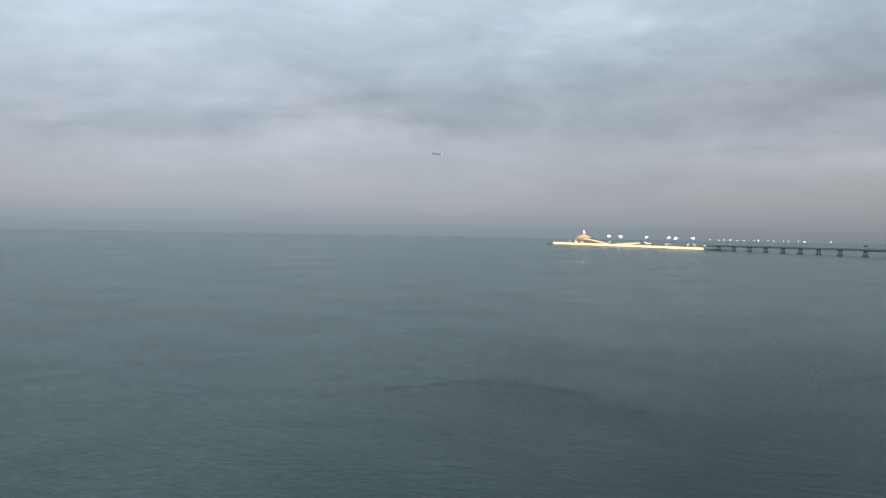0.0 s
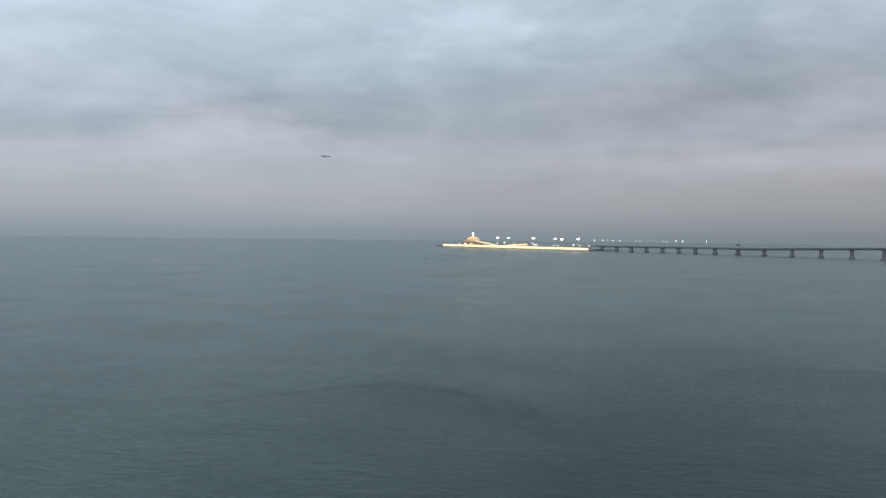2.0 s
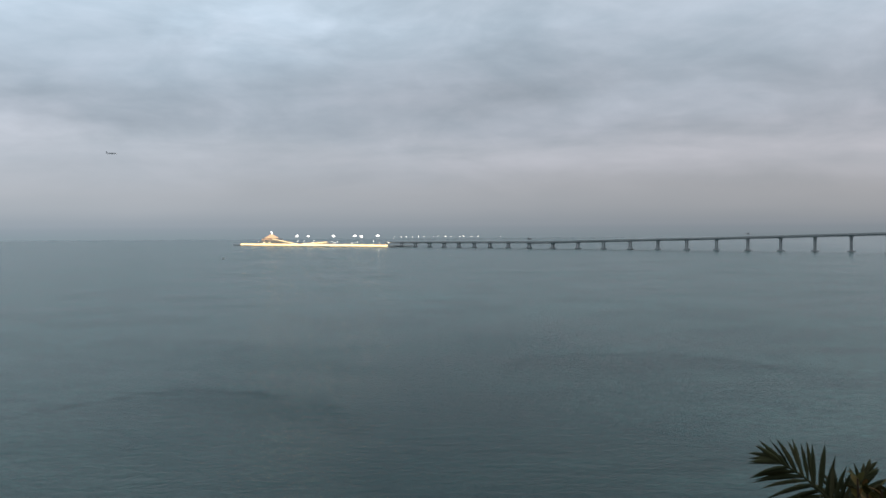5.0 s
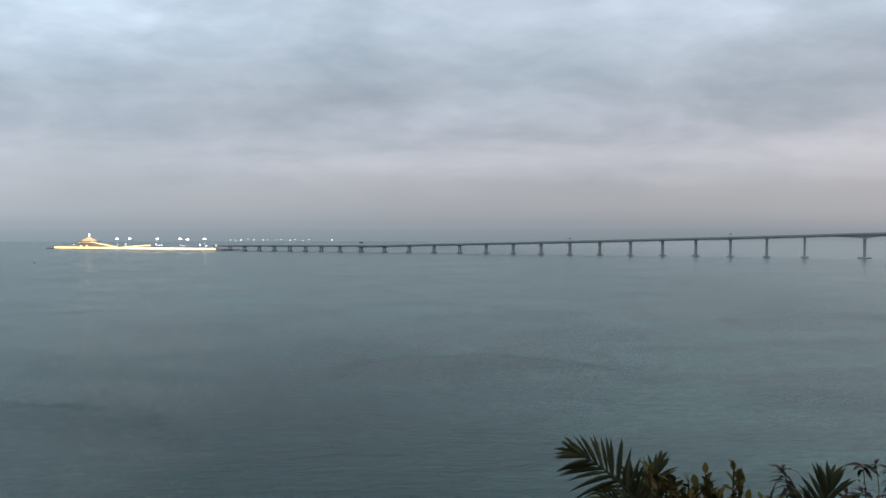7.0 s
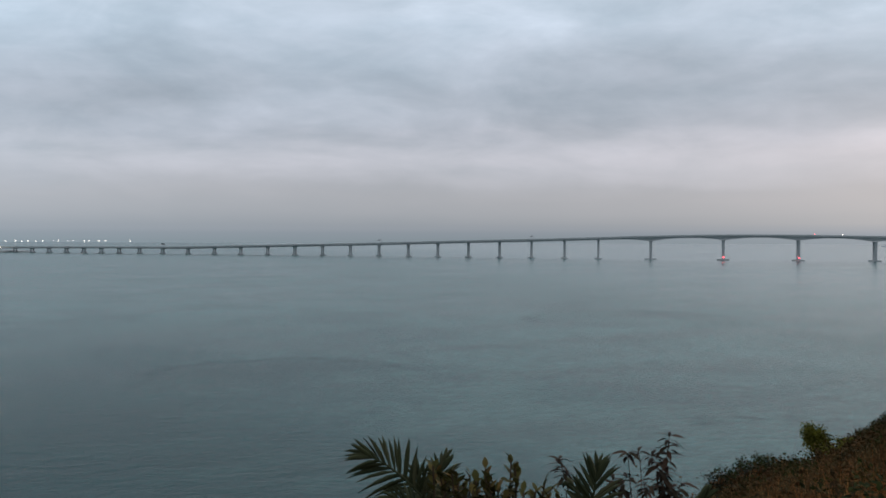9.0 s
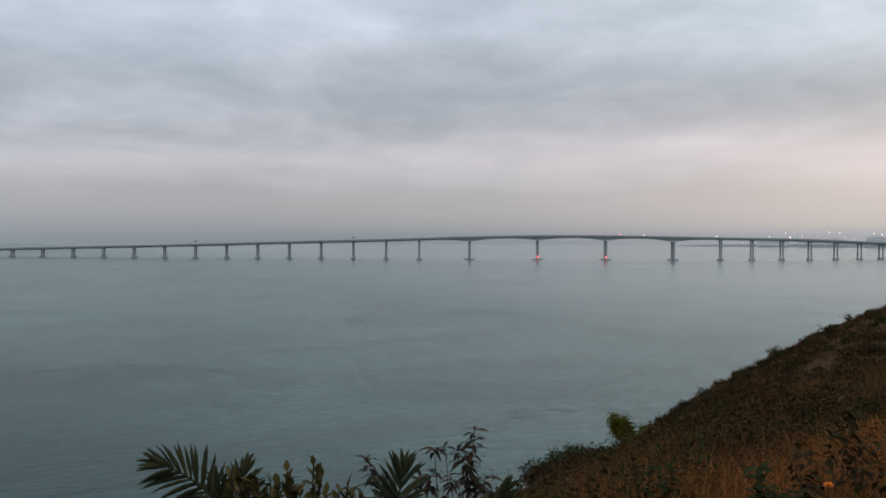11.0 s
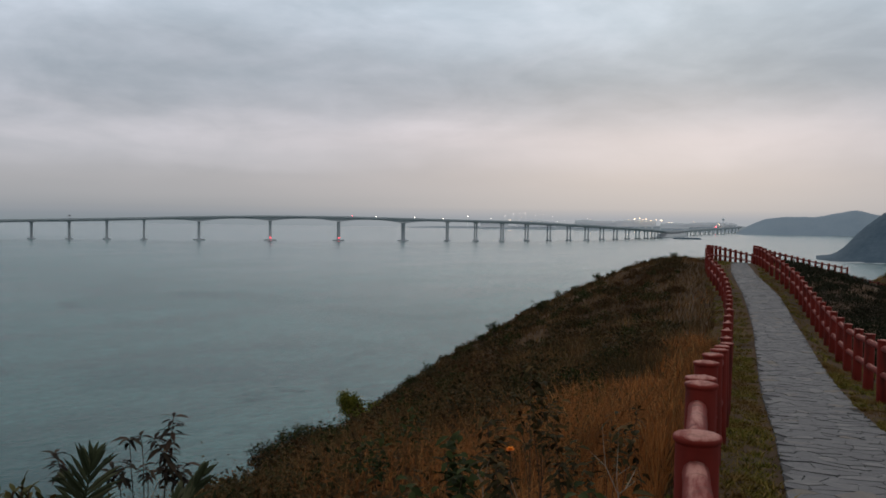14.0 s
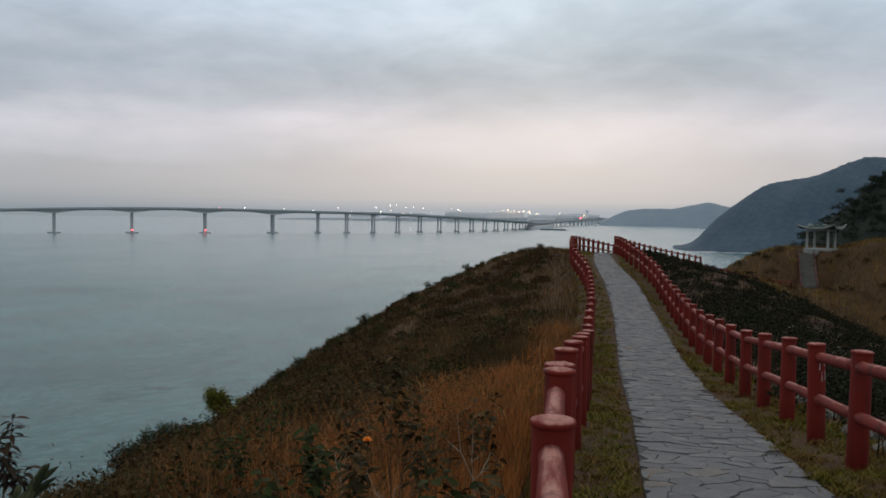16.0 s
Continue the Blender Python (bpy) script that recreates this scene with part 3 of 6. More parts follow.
def offset_line(off):
    p = TRACK.copy()
    p[:, :2] += NORM * off[:, None]
    p[:, 2] += -CROSS * off + np.where(off < 0, DIP, 0)
    run = np.concatenate([[0], np.cumsum(np.hypot(*np.diff(p[:, :2], axis=0).T))])
    return p, run


def fence(name, label, off, anchor, spacing, first, last, extra=()):
    """Posts every spacing metres along a line beside the footpath, counted from the one at anchor, and two log rails between them."""
    p, run = offset_line(off)
    here = run[np.argmin(np.hypot(p[:, 0] - anchor[0], p[:, 1] - anchor[1]))]
    base = thing(name, label, "fence", tuple(p[np.argmin(abs(run - here))]))
    me = post_mesh()
    spots = []
    rnd = random.Random(len(name))
    for k in sorted([*range(first, last), *extra]):
        s = here + k * spacing
        if s < 0 or s > run[-1]:
            continue
        spots.append([float(np.interp(s, run, p[:, j])) for j in range(3)])
    o = Vector(base.matrix_basis.translation)
    for q in spots:
        ob = part("post", me, RED, base)
        ob.matrix_basis = pose(q[0] - o.x, q[1] - o.y, q[2] - o.z, rnd.uniform(-1.2, 1.2), rnd.uniform(-1.2, 1.2), rnd.uniform(0, 360))
    for a, b in zip(spots, spots[1:]):
        for h in (0.86, 0.45):
            pa, pb = Vector(a) - o + Vector((0, 0, h)), Vector(b) - o + Vector((0, 0, h))
            bm = bmesh.new()
            n = 6
            tube(bm, [pa.lerp(pb, k / n) + Vector((0, 0, rnd.uniform(-0.003, 0.003))) for k in range(n + 1)], [0.05 + rnd.uniform(-0.002, 0.003) for k in range(n + 1)], 12)
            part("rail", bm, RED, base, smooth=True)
    return base


dl = np.interp(RUN, [0, 28, 50, 55, 62, 80, 90, 140], [1.2, 1.2, 1.17, 1.2, 1.25, 1.8, 1.7, 1.6])
fence("seaward_fence", "red-painted concrete log fence on the seaward verge", dl, (2.99, 1.61), 1.53, -14, 70, (1.2,))
dr = np.interp(RUN, [0, 53, 60, 65, 70, 75, 80, 90, 105, 140], [-1.15, -1.14, -1.23, -1.34, -1.36, -0.95, -0.52, -0.52, -1.15, -1.15])
landward = fence("landward_fence", "red-painted concrete log fence on the landward verge", dr, (7.83, 1.42), 1.5, -16, 48)
posts = [c for c in landward.children if c.name.startswith("post")]
rnd = random.Random(17)
for q in sorted(posts, key=lambda c: (c.matrix_basis.translation).length)[:7]:
    if rnd.random() < 0.4:
        continue
    face = rnd.uniform(150, 290)
    bm = bmesh.new()
    for k in range(4):
        a = radians(face + rnd.uniform(-25, 25))
        z1 = rnd.uniform(0.72, 0.82)
        z0 = z1 - rnd.uniform(0.03, 0.12)
        ro = POST_R * 0.985
        tube(bm, [(math.cos(a) * ro, math.sin(a) * ro, z1), (math.cos(a + 0.04) * ro, math.sin(a + 0.04) * ro, (z0 + z1) / 2), (math.cos(a) * ro, math.sin(a) * ro, z0)], [0.003, 0.004, 0.002], 5)
    part("dropping_streak", bm, WHITE, q, "white bird-dropping streaks")

# ---------------------------------------------------------------- sea bridge
PIERS = [(23, 2430, 16.5), (85, 2389, 17.5), (148, 2348, 19.5), (210, 2306, 21.4), (272, 2263, 23.2), (333, 2219, 25.1), (394, 2176, 26.8), (454, 2131, 28.7), (514, 2086, 30.6), (574, 2041, 32.6),
         (633, 1995, 35.0), (692, 1948, 37.1), (751, 1902, 39.3), (810, 1856, 41.2), (870, 1811, 43.4), (930, 1766, 45.8), (1023, 1703, 49.4), (1149, 1622, 52.3), (1279, 1547, 52.4), (1412, 1478, 50.4),
         (1512, 1434, 48.6), (1582, 1408, 47.6), (1654, 1387, 46.5), (1727, 1370, 44.5), (1801, 1358, 42.2), (1876, 1351, 39.8), (1951, 1348, 37.4), (2026, 1351, 35.0),
         (2101, 1357, 32.6), (2175, 1366, 30.2), (2249, 1378, 27.8), (2322, 1394, 25.4), (2395, 1413, 23.0), (2467, 1434, 20.6), (2538, 1458, 18.0)]
WEST = [(23 - 0.84 * s, 2430 + 0.545 * s, 16.5 - s * 0.006) for s in (507, 453, 399, 345, 291, 237, 183, 129, 68)]
ALL = WEST + PIERS
END = [(2610, 1485, 16.5), (2750, 1533, 16.5), (3000, 1612, 18.0), (3350, 1700, 22.0), (3780, 1800, 28.0)]
MAIN = range(len(WEST) + 16, len(WEST) + 20)


def pier_heading(k):
    a, b = ALL[max(k - 1, 0)], ALL[min(k + 1, len(ALL) - 1)]
    return math.atan2(b[1] - a[1], b[0] - a[0])


bridge = thing("sea_bridge", "long grey concrete sea viaduct on twin columns, hazy with distance", "bridge", (1149, 1622, 0))
BO = Vector((1149, 1622, 0))
for k, (x, y, top) in enumerate(ALL):
    a = math.degrees(pier_heading(k))
    big_one = k in MAIN
    deep = 9.5 if big_one else 2.7 if x < 20 else 4.2
    pier = new("pier")
    pier.parent = bridge
    pier.matrix_basis = pose(x - BO.x, y - BO.y, 0, 0, 0, a)
    tagged(pier, "grey twin-column concrete pier on a broad pile cap")
    cw, ct = (5.5, 3.4) if big_one else (3.0, 2.6)
    sep = 10.0
    for sgn in (-1, 1):
        bm = bmesh.new()
        h = top - deep
        w0 = cw
        for z0, z1 in ((1.0, h),):
            box(bm, -w0 / 2, w0 / 2, sgn * sep / 2 - ct / 2, sgn * sep / 2 + ct / 2, z0, z1, 0.5)
        part("column", bm, CONCRETE, pier)
        bm = bmesh.new()
        box(bm, -w0 / 2 - 0.9, w0 / 2 + 0.9, sgn * sep / 2 - ct / 2 - 1.2, sgn * sep / 2 + ct / 2 + 1.2, h - 1.6, h + 0.05, 0.6)
        part("column_head", bm, CONCRETE, pier)
    bm = bmesh.new()
    r = (13.0, 9.0) if big_one else (8.0, 9.0)
    rings(bm, [(0.92, -2.0), (1.0, -1.5), (1.0, 2.2), (0.94, 2.8)], 20, r)
    part("pile_cap", bm, CONCRETE, pier)


def deck(name, side):
    """One carriageway: a box girder that deepens over the main piers, with a parapet."""
    pts = ALL + END
    fine, run = spline(pts, 12.5)
    tg = np.gradient(fine[:, :2], axis=0)
    tg /= np.hypot(*tg.T)[:, None]
    nm = np.stack([-tg[:, 1], tg[:, 0]], 1)
    mains = [np.array(ALL[k][:2]) for k in MAIN]
    bm = bmesh.new()
    last = None
    for p, n in zip(fine, nm):
        dist = min(np.hypot(*(p[:2] - q)) for q in mains)
        depth = (2.6 if p[0] < 20 else 4.0) + 5.6 * max(0.0, 1 - dist / 62) ** 1.8
        w = 7.6
        sect = [(-w, -1.1), (-w, 2.4), (-w + 0.45, 2.4), (-w + 0.45, 0), (w - 0.45, 0), (w - 0.45, 2.4), (w, 2.4), (w, -1.1), (w * 0.55, -1.9), (w * 0.45, -depth), (-w * 0.45, -depth), (-w * 0.55, -1.9)]
        ring = [bm.verts.new((p[0] - BO.x + n[0] * (side * 8.3 + u), p[1] - BO.y + n[1] * (side * 8.3 + u), p[2] + v)) for u, v in sect]
        if last:
            for k in range(len(ring)):
                bm.faces.new((last[k], ring[k], ring[(k + 1) % len(ring)], last[(k + 1) % len(ring)]))
        else:
            bm.faces.new(ring)
        last = ring
    bm.faces.new(list(reversed(last)))
    return part("deck", bm, CONCRETE, bridge)


deck("deck", 1)
deck("deck", -1)
# low approach spans beyond the landing
for k in range(15):
    u = k / 14
    x, y, top = (float(np.interp(u, [0, 0.2, 0.55, 1.0], v)) for v in ([2860, 3000, 3350, 3740], [1569, 1612, 1700, 1791], [17.0, 18.0, 22.0, 27.5]))
    pier = new("pier")
    pier.parent = bridge
    pier.matrix_basis = pose(x - BO.x, y - BO.y, 0, 0, 0, 14)
    tagged(pier, "hazy concrete pier of the approach spans")
    for sgn in (-1, 1):
        bm = bmesh.new()
        box(bm, -1.6, 1.6, sgn * 6 - 1.4, sgn * 6 + 1.4, -1.0, top - 3.5, 0.4)
        part("column", bm, HAZEBUILD, pier)

# ---------------------------------------------------------------- lit island at the bridge's end
ISL = thing("harbour_island", "low artificial island with a glowing sodium-yellow sea wall and white mast lamps", "island", (-403, 2713, 0), math.degrees(math.atan2(0.545, -0.84)))
bm = bmesh.new()
box(bm, -50, 668, -55, 55, -4, 4.5, 1.0)
part("embankment", bm, CONCRETE, ISL)
# the wall face itself emits, in place of lamplight falling on it
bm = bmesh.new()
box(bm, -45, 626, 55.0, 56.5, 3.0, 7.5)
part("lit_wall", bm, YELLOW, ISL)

# ---------------------------------------------------------------- far hills


def ridge(name, label, mat, dist, pts, depth, base=-2.0, rough=0.02, seed=1.0):
    """A hill seen from the footpath: crest points as (bearing in degrees, height), falling away to front and back."""
    bearings = np.array([p[0] for p in pts], float)
    crest = np.array([p[1] for p in pts], float)
    u = np.linspace(bearings[0], bearings[-1], 260)
    h = np.interp(u, bearings, crest)
    h = np.convolve(np.pad(h, 2, mode="edge"), np.ones(5) / 5, "valid")
    h = h + np.maximum(h, 0) ** 0.5 * 0.035 * (np.sin(u * 23.0 + seed) + np.sin(u * 51.0 + 2.0 * seed) * 0.7)
    v = np.linspace(-1, 1, 33)
    U, V = np.meshgrid(u, v)
    Hh = np.interp(U, u, h)
    D = dist + depth * V
    env = np.where(V < 0, 1 - np.abs(V) ** 1.35, 1 - V ** 2 * 0.7)
    X, Y = D * np.sin(np.radians(U)), D * np.cos(np.radians(U))
    Z = base + (Hh - base) * env * (1 + rough * wave(X, Y, dist * 0.03, seed) + rough * 0.6 * wave(X, Y, dist * 0.009, seed + 2))
    q = np.arange(U.size).reshape(U.shape)
    faces = np.stack([q[:-1, :-1], q[:-1, 1:], q[1:, 1:], q[1:, :-1]], -1).reshape(-1, 4)
    me = bpy.data.meshes.new(name)
    me.from_pydata(np.stack([X, Y, Z], -1).reshape(-1, 3).tolist(), [], faces.tolist())
    me.polygons.foreach_set("use_smooth", [True] * len(faces))
    me.materials.append(mat)
    return tagged(new(name, me), label, "hill", kind="structure")


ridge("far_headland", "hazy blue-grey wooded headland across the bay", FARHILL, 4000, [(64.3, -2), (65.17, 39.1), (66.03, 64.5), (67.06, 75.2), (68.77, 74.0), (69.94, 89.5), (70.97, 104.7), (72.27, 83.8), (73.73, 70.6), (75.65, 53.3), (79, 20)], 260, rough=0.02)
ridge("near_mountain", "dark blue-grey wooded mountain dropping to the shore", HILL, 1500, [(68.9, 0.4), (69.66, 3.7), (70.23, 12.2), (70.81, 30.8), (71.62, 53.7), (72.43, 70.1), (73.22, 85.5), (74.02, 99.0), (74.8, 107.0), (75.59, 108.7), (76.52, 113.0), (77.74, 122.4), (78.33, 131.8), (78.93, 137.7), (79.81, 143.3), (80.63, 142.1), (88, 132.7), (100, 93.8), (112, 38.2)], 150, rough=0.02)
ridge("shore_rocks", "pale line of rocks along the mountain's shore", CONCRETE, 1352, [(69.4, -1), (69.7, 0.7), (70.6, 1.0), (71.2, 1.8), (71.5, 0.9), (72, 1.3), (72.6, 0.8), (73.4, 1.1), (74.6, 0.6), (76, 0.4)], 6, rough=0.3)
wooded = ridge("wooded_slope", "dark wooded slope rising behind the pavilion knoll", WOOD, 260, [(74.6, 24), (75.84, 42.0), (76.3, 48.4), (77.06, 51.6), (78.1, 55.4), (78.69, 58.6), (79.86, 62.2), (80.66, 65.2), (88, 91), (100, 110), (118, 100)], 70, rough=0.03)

# ---------------------------------------------------------------- island buildings, mast lamps, bridge lamps
bpy.context.view_layer.update()
GLOWWALL = emitter("warm_building_glow", (1.0, 0.6, 0.32), 0.7)
DIM = emitter("small_lamp_glow", (1.0, 0.9, 0.78), 5.0)


def along_island(bearing):
    """Distance along the island's axis at a bearing."""
    t = math.tan(radians(-bearing))
    return (-403 + t * 2713) / (0.84 - t * 0.545)


def mast(at, tall, head, mat, name="mast_lamp", label="tall white floodlight mast on the island", group="island floodlights", pole=None):
    b = thing(name, label, "mast lamp", at, 0, group)
    bm = bmesh.new()
    rings(bm, [(0.45, -1), (0.4, tall * 0.5), (0.25, tall)], 8)
    part("mast", bm, pole or CONCRETE, b)
    bm = bmesh.new()
    rings(bm, [(head * 0.5, tall - head * 0.45), (head, tall - head * 0.2), (head, tall + head * 0.25), (head * 0.5, tall + head * 0.5)], 12)
    part("lamp_head", bm, mat, b, "glaring white lamp ring")
    return b


M_I = ISL.matrix_basis
for bearing, z in ((-13.95, 29), (-13.24, 29.2), (-11.66, 29.2), (-10.3, 29.6), (-9.88, 28), (-8.85, 29.8)):
    at = M_I @ Vector((along_island(bearing), 20, 4.5))
    mast(tuple(at), z - 0.5, 4.2, LAMPWHITE)
ax = along_island(-15.73)
# stepped hall with a lantern roof
hall = thing("island_hall", "lit stepped hall with a lantern roof on the island", "building", tuple(M_I @ Vector((ax, 5, 4.5))), math.degrees(math.atan2(0.545, -0.84)))
bm = bmesh.new()
box(bm, -70, 45, -18, 18, 0, 12, 0.5)
part("base_storey", bm, CONCRETE, hall)
bm = bmesh.new()
box(bm, -40, 34, -14, 14, 12, 21, 0.5)
part("upper_storey", bm, CONCRETE, hall)
# roof given emission to stand for floodlight on it
bm = bmesh.new()
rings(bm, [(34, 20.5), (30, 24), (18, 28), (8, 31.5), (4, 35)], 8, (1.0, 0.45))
part("roof", bm, GLOWWALL, hall, "warm roof glowing as if floodlit")
bm = bmesh.new()
rings(bm, [(1.2, 34.5), (1.0, 38.5), (2.4, 40), (2.4, 43), (1.0, 44.5)], 10)
part("lantern", bm, LAMPWHITE, hall, "bright lantern on the roof")
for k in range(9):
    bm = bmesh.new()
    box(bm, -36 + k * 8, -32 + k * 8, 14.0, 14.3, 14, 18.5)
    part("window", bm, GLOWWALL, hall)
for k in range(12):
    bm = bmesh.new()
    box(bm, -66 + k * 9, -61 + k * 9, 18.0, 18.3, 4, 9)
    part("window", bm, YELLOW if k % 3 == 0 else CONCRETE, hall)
# sloping lit ramp beside the hall and the second ramp towards the bridge
for b0, b1, z0, z1 in ((-15.1, -13.6, 24, 8), (-13.3, -11.69, 7.5, 15)):
    r = thing("lit_ramp", "sloping ramp edged with warm lights on the island", "ramp", tuple(M_I @ Vector((along_island(b0), 40, 0))), math.degrees(math.atan2(0.545, -0.84)))
    ln = along_island(b1) - along_island(b0)
    bm = bmesh.new()
    vs = [bm.verts.new(c) for c in ((0, -5, 4), (0, 5, 4), (ln, 5, 4), (ln, -5, 4), (0, -5, z0), (0, 5, z0), (ln, 5, z1), (ln, -5, z1))]
    for q in ((3, 2, 1, 0), (4, 5, 6, 7), (0, 1, 5, 4), (1, 2, 6, 5), (2, 3, 7, 6), (3, 0, 4, 7)):
        bm.faces.new([vs[i] for i in q])
    part("body", bm, CONCRETE, r)
    bm = bmesh.new()
    vs = [bm.verts.new(c) for c in ((0, 5.0, z0 - 1.2), (ln, 5.0, z1 - 1.2), (ln, 5.0, z1 + 0.6), (0, 5.0, z0 + 0.6), (0, 5.5, z0 - 1.2), (ln, 5.5, z1 - 1.2), (ln, 5.5, z1 + 0.6), (0, 5.5, z0 + 0.6))]
    for q in ((3, 2, 1, 0), (4, 5, 6, 7), (0, 1, 5, 4), (1, 2, 6, 5), (2, 3, 7, 6), (3, 0, 4, 7)):
        bm.faces.new([vs[i] for i in q])
    part("light_strip", bm, YELLOW, r, "row of warm lights")
rnd = random.Random(8)
for k in range(26):
    at = M_I @ Vector((rnd.uniform(-40, 590), rnd.uniform(25, 52), 4.5))
    mast(tuple(at), rnd.uniform(7, 15), rnd.uniform(0.8, 1.3), DIM, "yard_lamp", "small warm yard lamp on the island", "island yard lamps")
# road lamps on the western approach
for k in range(15):
    s0 = 150 + k * 24 + rnd.uniform(-5, 5) if k else 100
    x, y, z = 23 - 0.84 * s0, 2430 + 0.545 * s0, 16.5 - s0 * 0.006
    b = thing("road_lamp", "lit road lamp on the bridge deck", "street lamp", (x + 4, y + 7, z), 0, "bridge road lamps")
    bm = bmesh.new()
    rings(bm, [(0.3, -0.3), (0.2, 16.5)], 6)
    part("pole", bm, CONCRETE, b)
    bm = bmesh.new()
    rings(bm, [(0.5, 16.4), (0.95, 16.8), (0.95, 17.4), (0.5, 17.8)], 10)
    part("lantern", bm, DIM, b, "bright white lantern")
# sign gantries over the deck
for k, wdt in ((0, 9.0), (8, 5.0), (13, 5.0)):
    x, y, z = PIERS[k]
    a = math.degrees(pier_heading(k + len(WEST)))
    g = thing("sign_gantry", "dark sign gantry over the bridge road", "gantry", (x, y, z), a)
    for sgn in (-1, 1):
        bm = bmesh.new()
        box(bm, -0.3, 0.3, sgn * 15 - 0.3, sgn * 15 + 0.3, -0.5, 9.0)
        part("leg", bm, CONCRETE, g)
    bm = bmesh.new()
    box(bm, -0.4, 0.4, -14.7, 14.7, 8.0, 9.0)
    part("beam", bm, CONCRETE, g)
    bm = bmesh.new()
    box(bm, -wdt / 3, wdt / 3, -4, 4, 7.2, 7.2 + wdt * 0.38, 0.2)
    part("sign_board", bm, ASPHALT, g)
# navigation beacons on the pier footings of the main span
for k in (17, 18):
    x, y, z = PIERS[k]
    b = thing("navigation_beacon", "red navigation light on a bridge footing", "beacon", (x - 4, y - 6.5, 2.8), 0, "navigation lights")
    bm = bmesh.new()
    rings(bm, [(0.35, -0.5), (0.3, 3.2)], 8)
    part("post", bm, CONCRETE, b)
    bm = bmesh.new()
    rings(bm, [(0.6, 3.0), (1.3, 3.4), (1.3, 4.6), (0.6, 5.0)], 10)
    part("lamp", bm, REDLIGHT, b, "glowing red lamp")
# vehicles with lights on the deck
road, road_run = spline(ALL + END, 5.0)
rt = np.gradient(road[:, :2], axis=0)
rt /= np.hypot(*rt.T)[:, None]


def vehicle(run, mat, long=11.0, tall=3.4):
    i = int(np.argmin(abs(road_run - run)))
    x, y, z = road[i]
    t = rt[i]
    v = thing("lorry", "small lorry with lights crossing the bridge", "lorry", (x + t[1] * 8.3, y - t[0] * 8.3, z), math.degrees(math.atan2(t[1], t[0])), "bridge traffic")
    bm = bmesh.new()
    box(bm, -long / 2, long / 2 - 2.4, -1.25, 1.25, 0.9, tall, 0.1)
    part("cargo_body", bm, WHITE, v)
    bm = bmesh.new()
    box(bm, long / 2 - 2.2, long / 2, -1.2, 1.2, 0.7, 2.9, 0.3)
    part("cab", bm, ASPHALT, v)
    for wx in (-long / 2 + 1.5, long / 2 - 1.6):
        for sg in (-1, 1):
            bm = bmesh.new()
            rings(bm, [(0.3, -0.15), (0.5, -0.12), (0.5, 0.12), (0.3, 0.15)], 12)
            w = part("wheel", bm, ASPHALT, v)
            w.matrix_basis = pose(wx, sg * 1.1, 0.5, 90, 0, 0)
    bm = bmesh.new()
    rings(bm, [(0.4, 2.9), (0.8, 3.1), (0.8, 3.7), (0.4, 3.9)], 8, centre=(long / 2 - 1.2, 0))
    part("light_bar", bm, mat, v, "glowing vehicle lights")


def run_at(k):
    x, y, z = PIERS[k]
    return float(road_run[np.argmin(np.hypot(road[:, 0] - x, road[:, 1] - y))])


vehicle(run_at(18) + 25, REDLIGHT)
vehicle(run_at(18) + 78, DIM)
vehicle(run_at(19) + 20, DIM)
vehicle(run_at(20) - 20, DIM)
vehicle(run_at(22) + 10, DIM)
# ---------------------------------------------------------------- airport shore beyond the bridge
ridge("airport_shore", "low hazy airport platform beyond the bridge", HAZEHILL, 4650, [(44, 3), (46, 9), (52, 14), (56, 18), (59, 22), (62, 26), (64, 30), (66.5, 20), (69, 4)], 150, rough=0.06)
for k, (b, z) in enumerate(((47.8, 62), (50.2, 66), (50.7, 78), (51.1, 76), (51.5, 77), (52.1, 68), (52.6, 72), (53.2, 66), (55.0, 66), (55.4, 60), (57.5, 50), (57.9, 54), (58.3, 57), (58.6, 60), (58.8, 52), (59.0, 58), (59.3, 52), (59.6, 55), (60.0, 50), (60.4, 44), (61.0, 40), (63.4, 35))):
    d = 4600.0
    mast((d * math.sin(radians(b)), d * math.cos(radians(b)), 4.0), z - 4.0, 2.5 if 58 <= b <= 60.5 else 1.8, WARMLAMP if b > 57.8 else DIM, "apron_lamp", "tall apron floodlight mast at the airport", "apron lamps", HAZEBUILD)
rnd = random.Random(21)
for k in range(34):
    b = rnd.choice((rnd.uniform(47.5, 63.5), rnd.uniform(58.2, 60.6), rnd.uniform(48.5, 52.5)))
    d = rnd.uniform(4380, 4520)
    mast((d * math.sin(radians(b)), d * math.cos(radians(b)), 4.0), rnd.uniform(30, 52), rnd.uniform(1.0, 1.9), WARMLAMP if rnd.random() < 0.6 else DIM, "apron_lamp", "tall apron floodlight mast at the airport", "apron lamps", HAZEBUILD)
mast((4300 * math.sin(radians(63.2)), 4300 * math.cos(radians(63.2)), 4.0), 23, 4.5, REDLIGHT, "sign_mast", "glowing red sign mast at the airport", "apron lamps")
tw = thing("control_tower", "slender pale airport control tower", "tower", (4600 * math.sin(radians(63.6)), 4600 * math.cos(radians(63.6)), 3))
bm = bmesh.new()
rings(bm, [(6, -3), (4, 10), (3.4, 52)], 12)
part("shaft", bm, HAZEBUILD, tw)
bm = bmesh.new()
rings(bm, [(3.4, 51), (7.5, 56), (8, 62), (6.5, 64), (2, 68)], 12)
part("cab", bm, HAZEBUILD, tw)
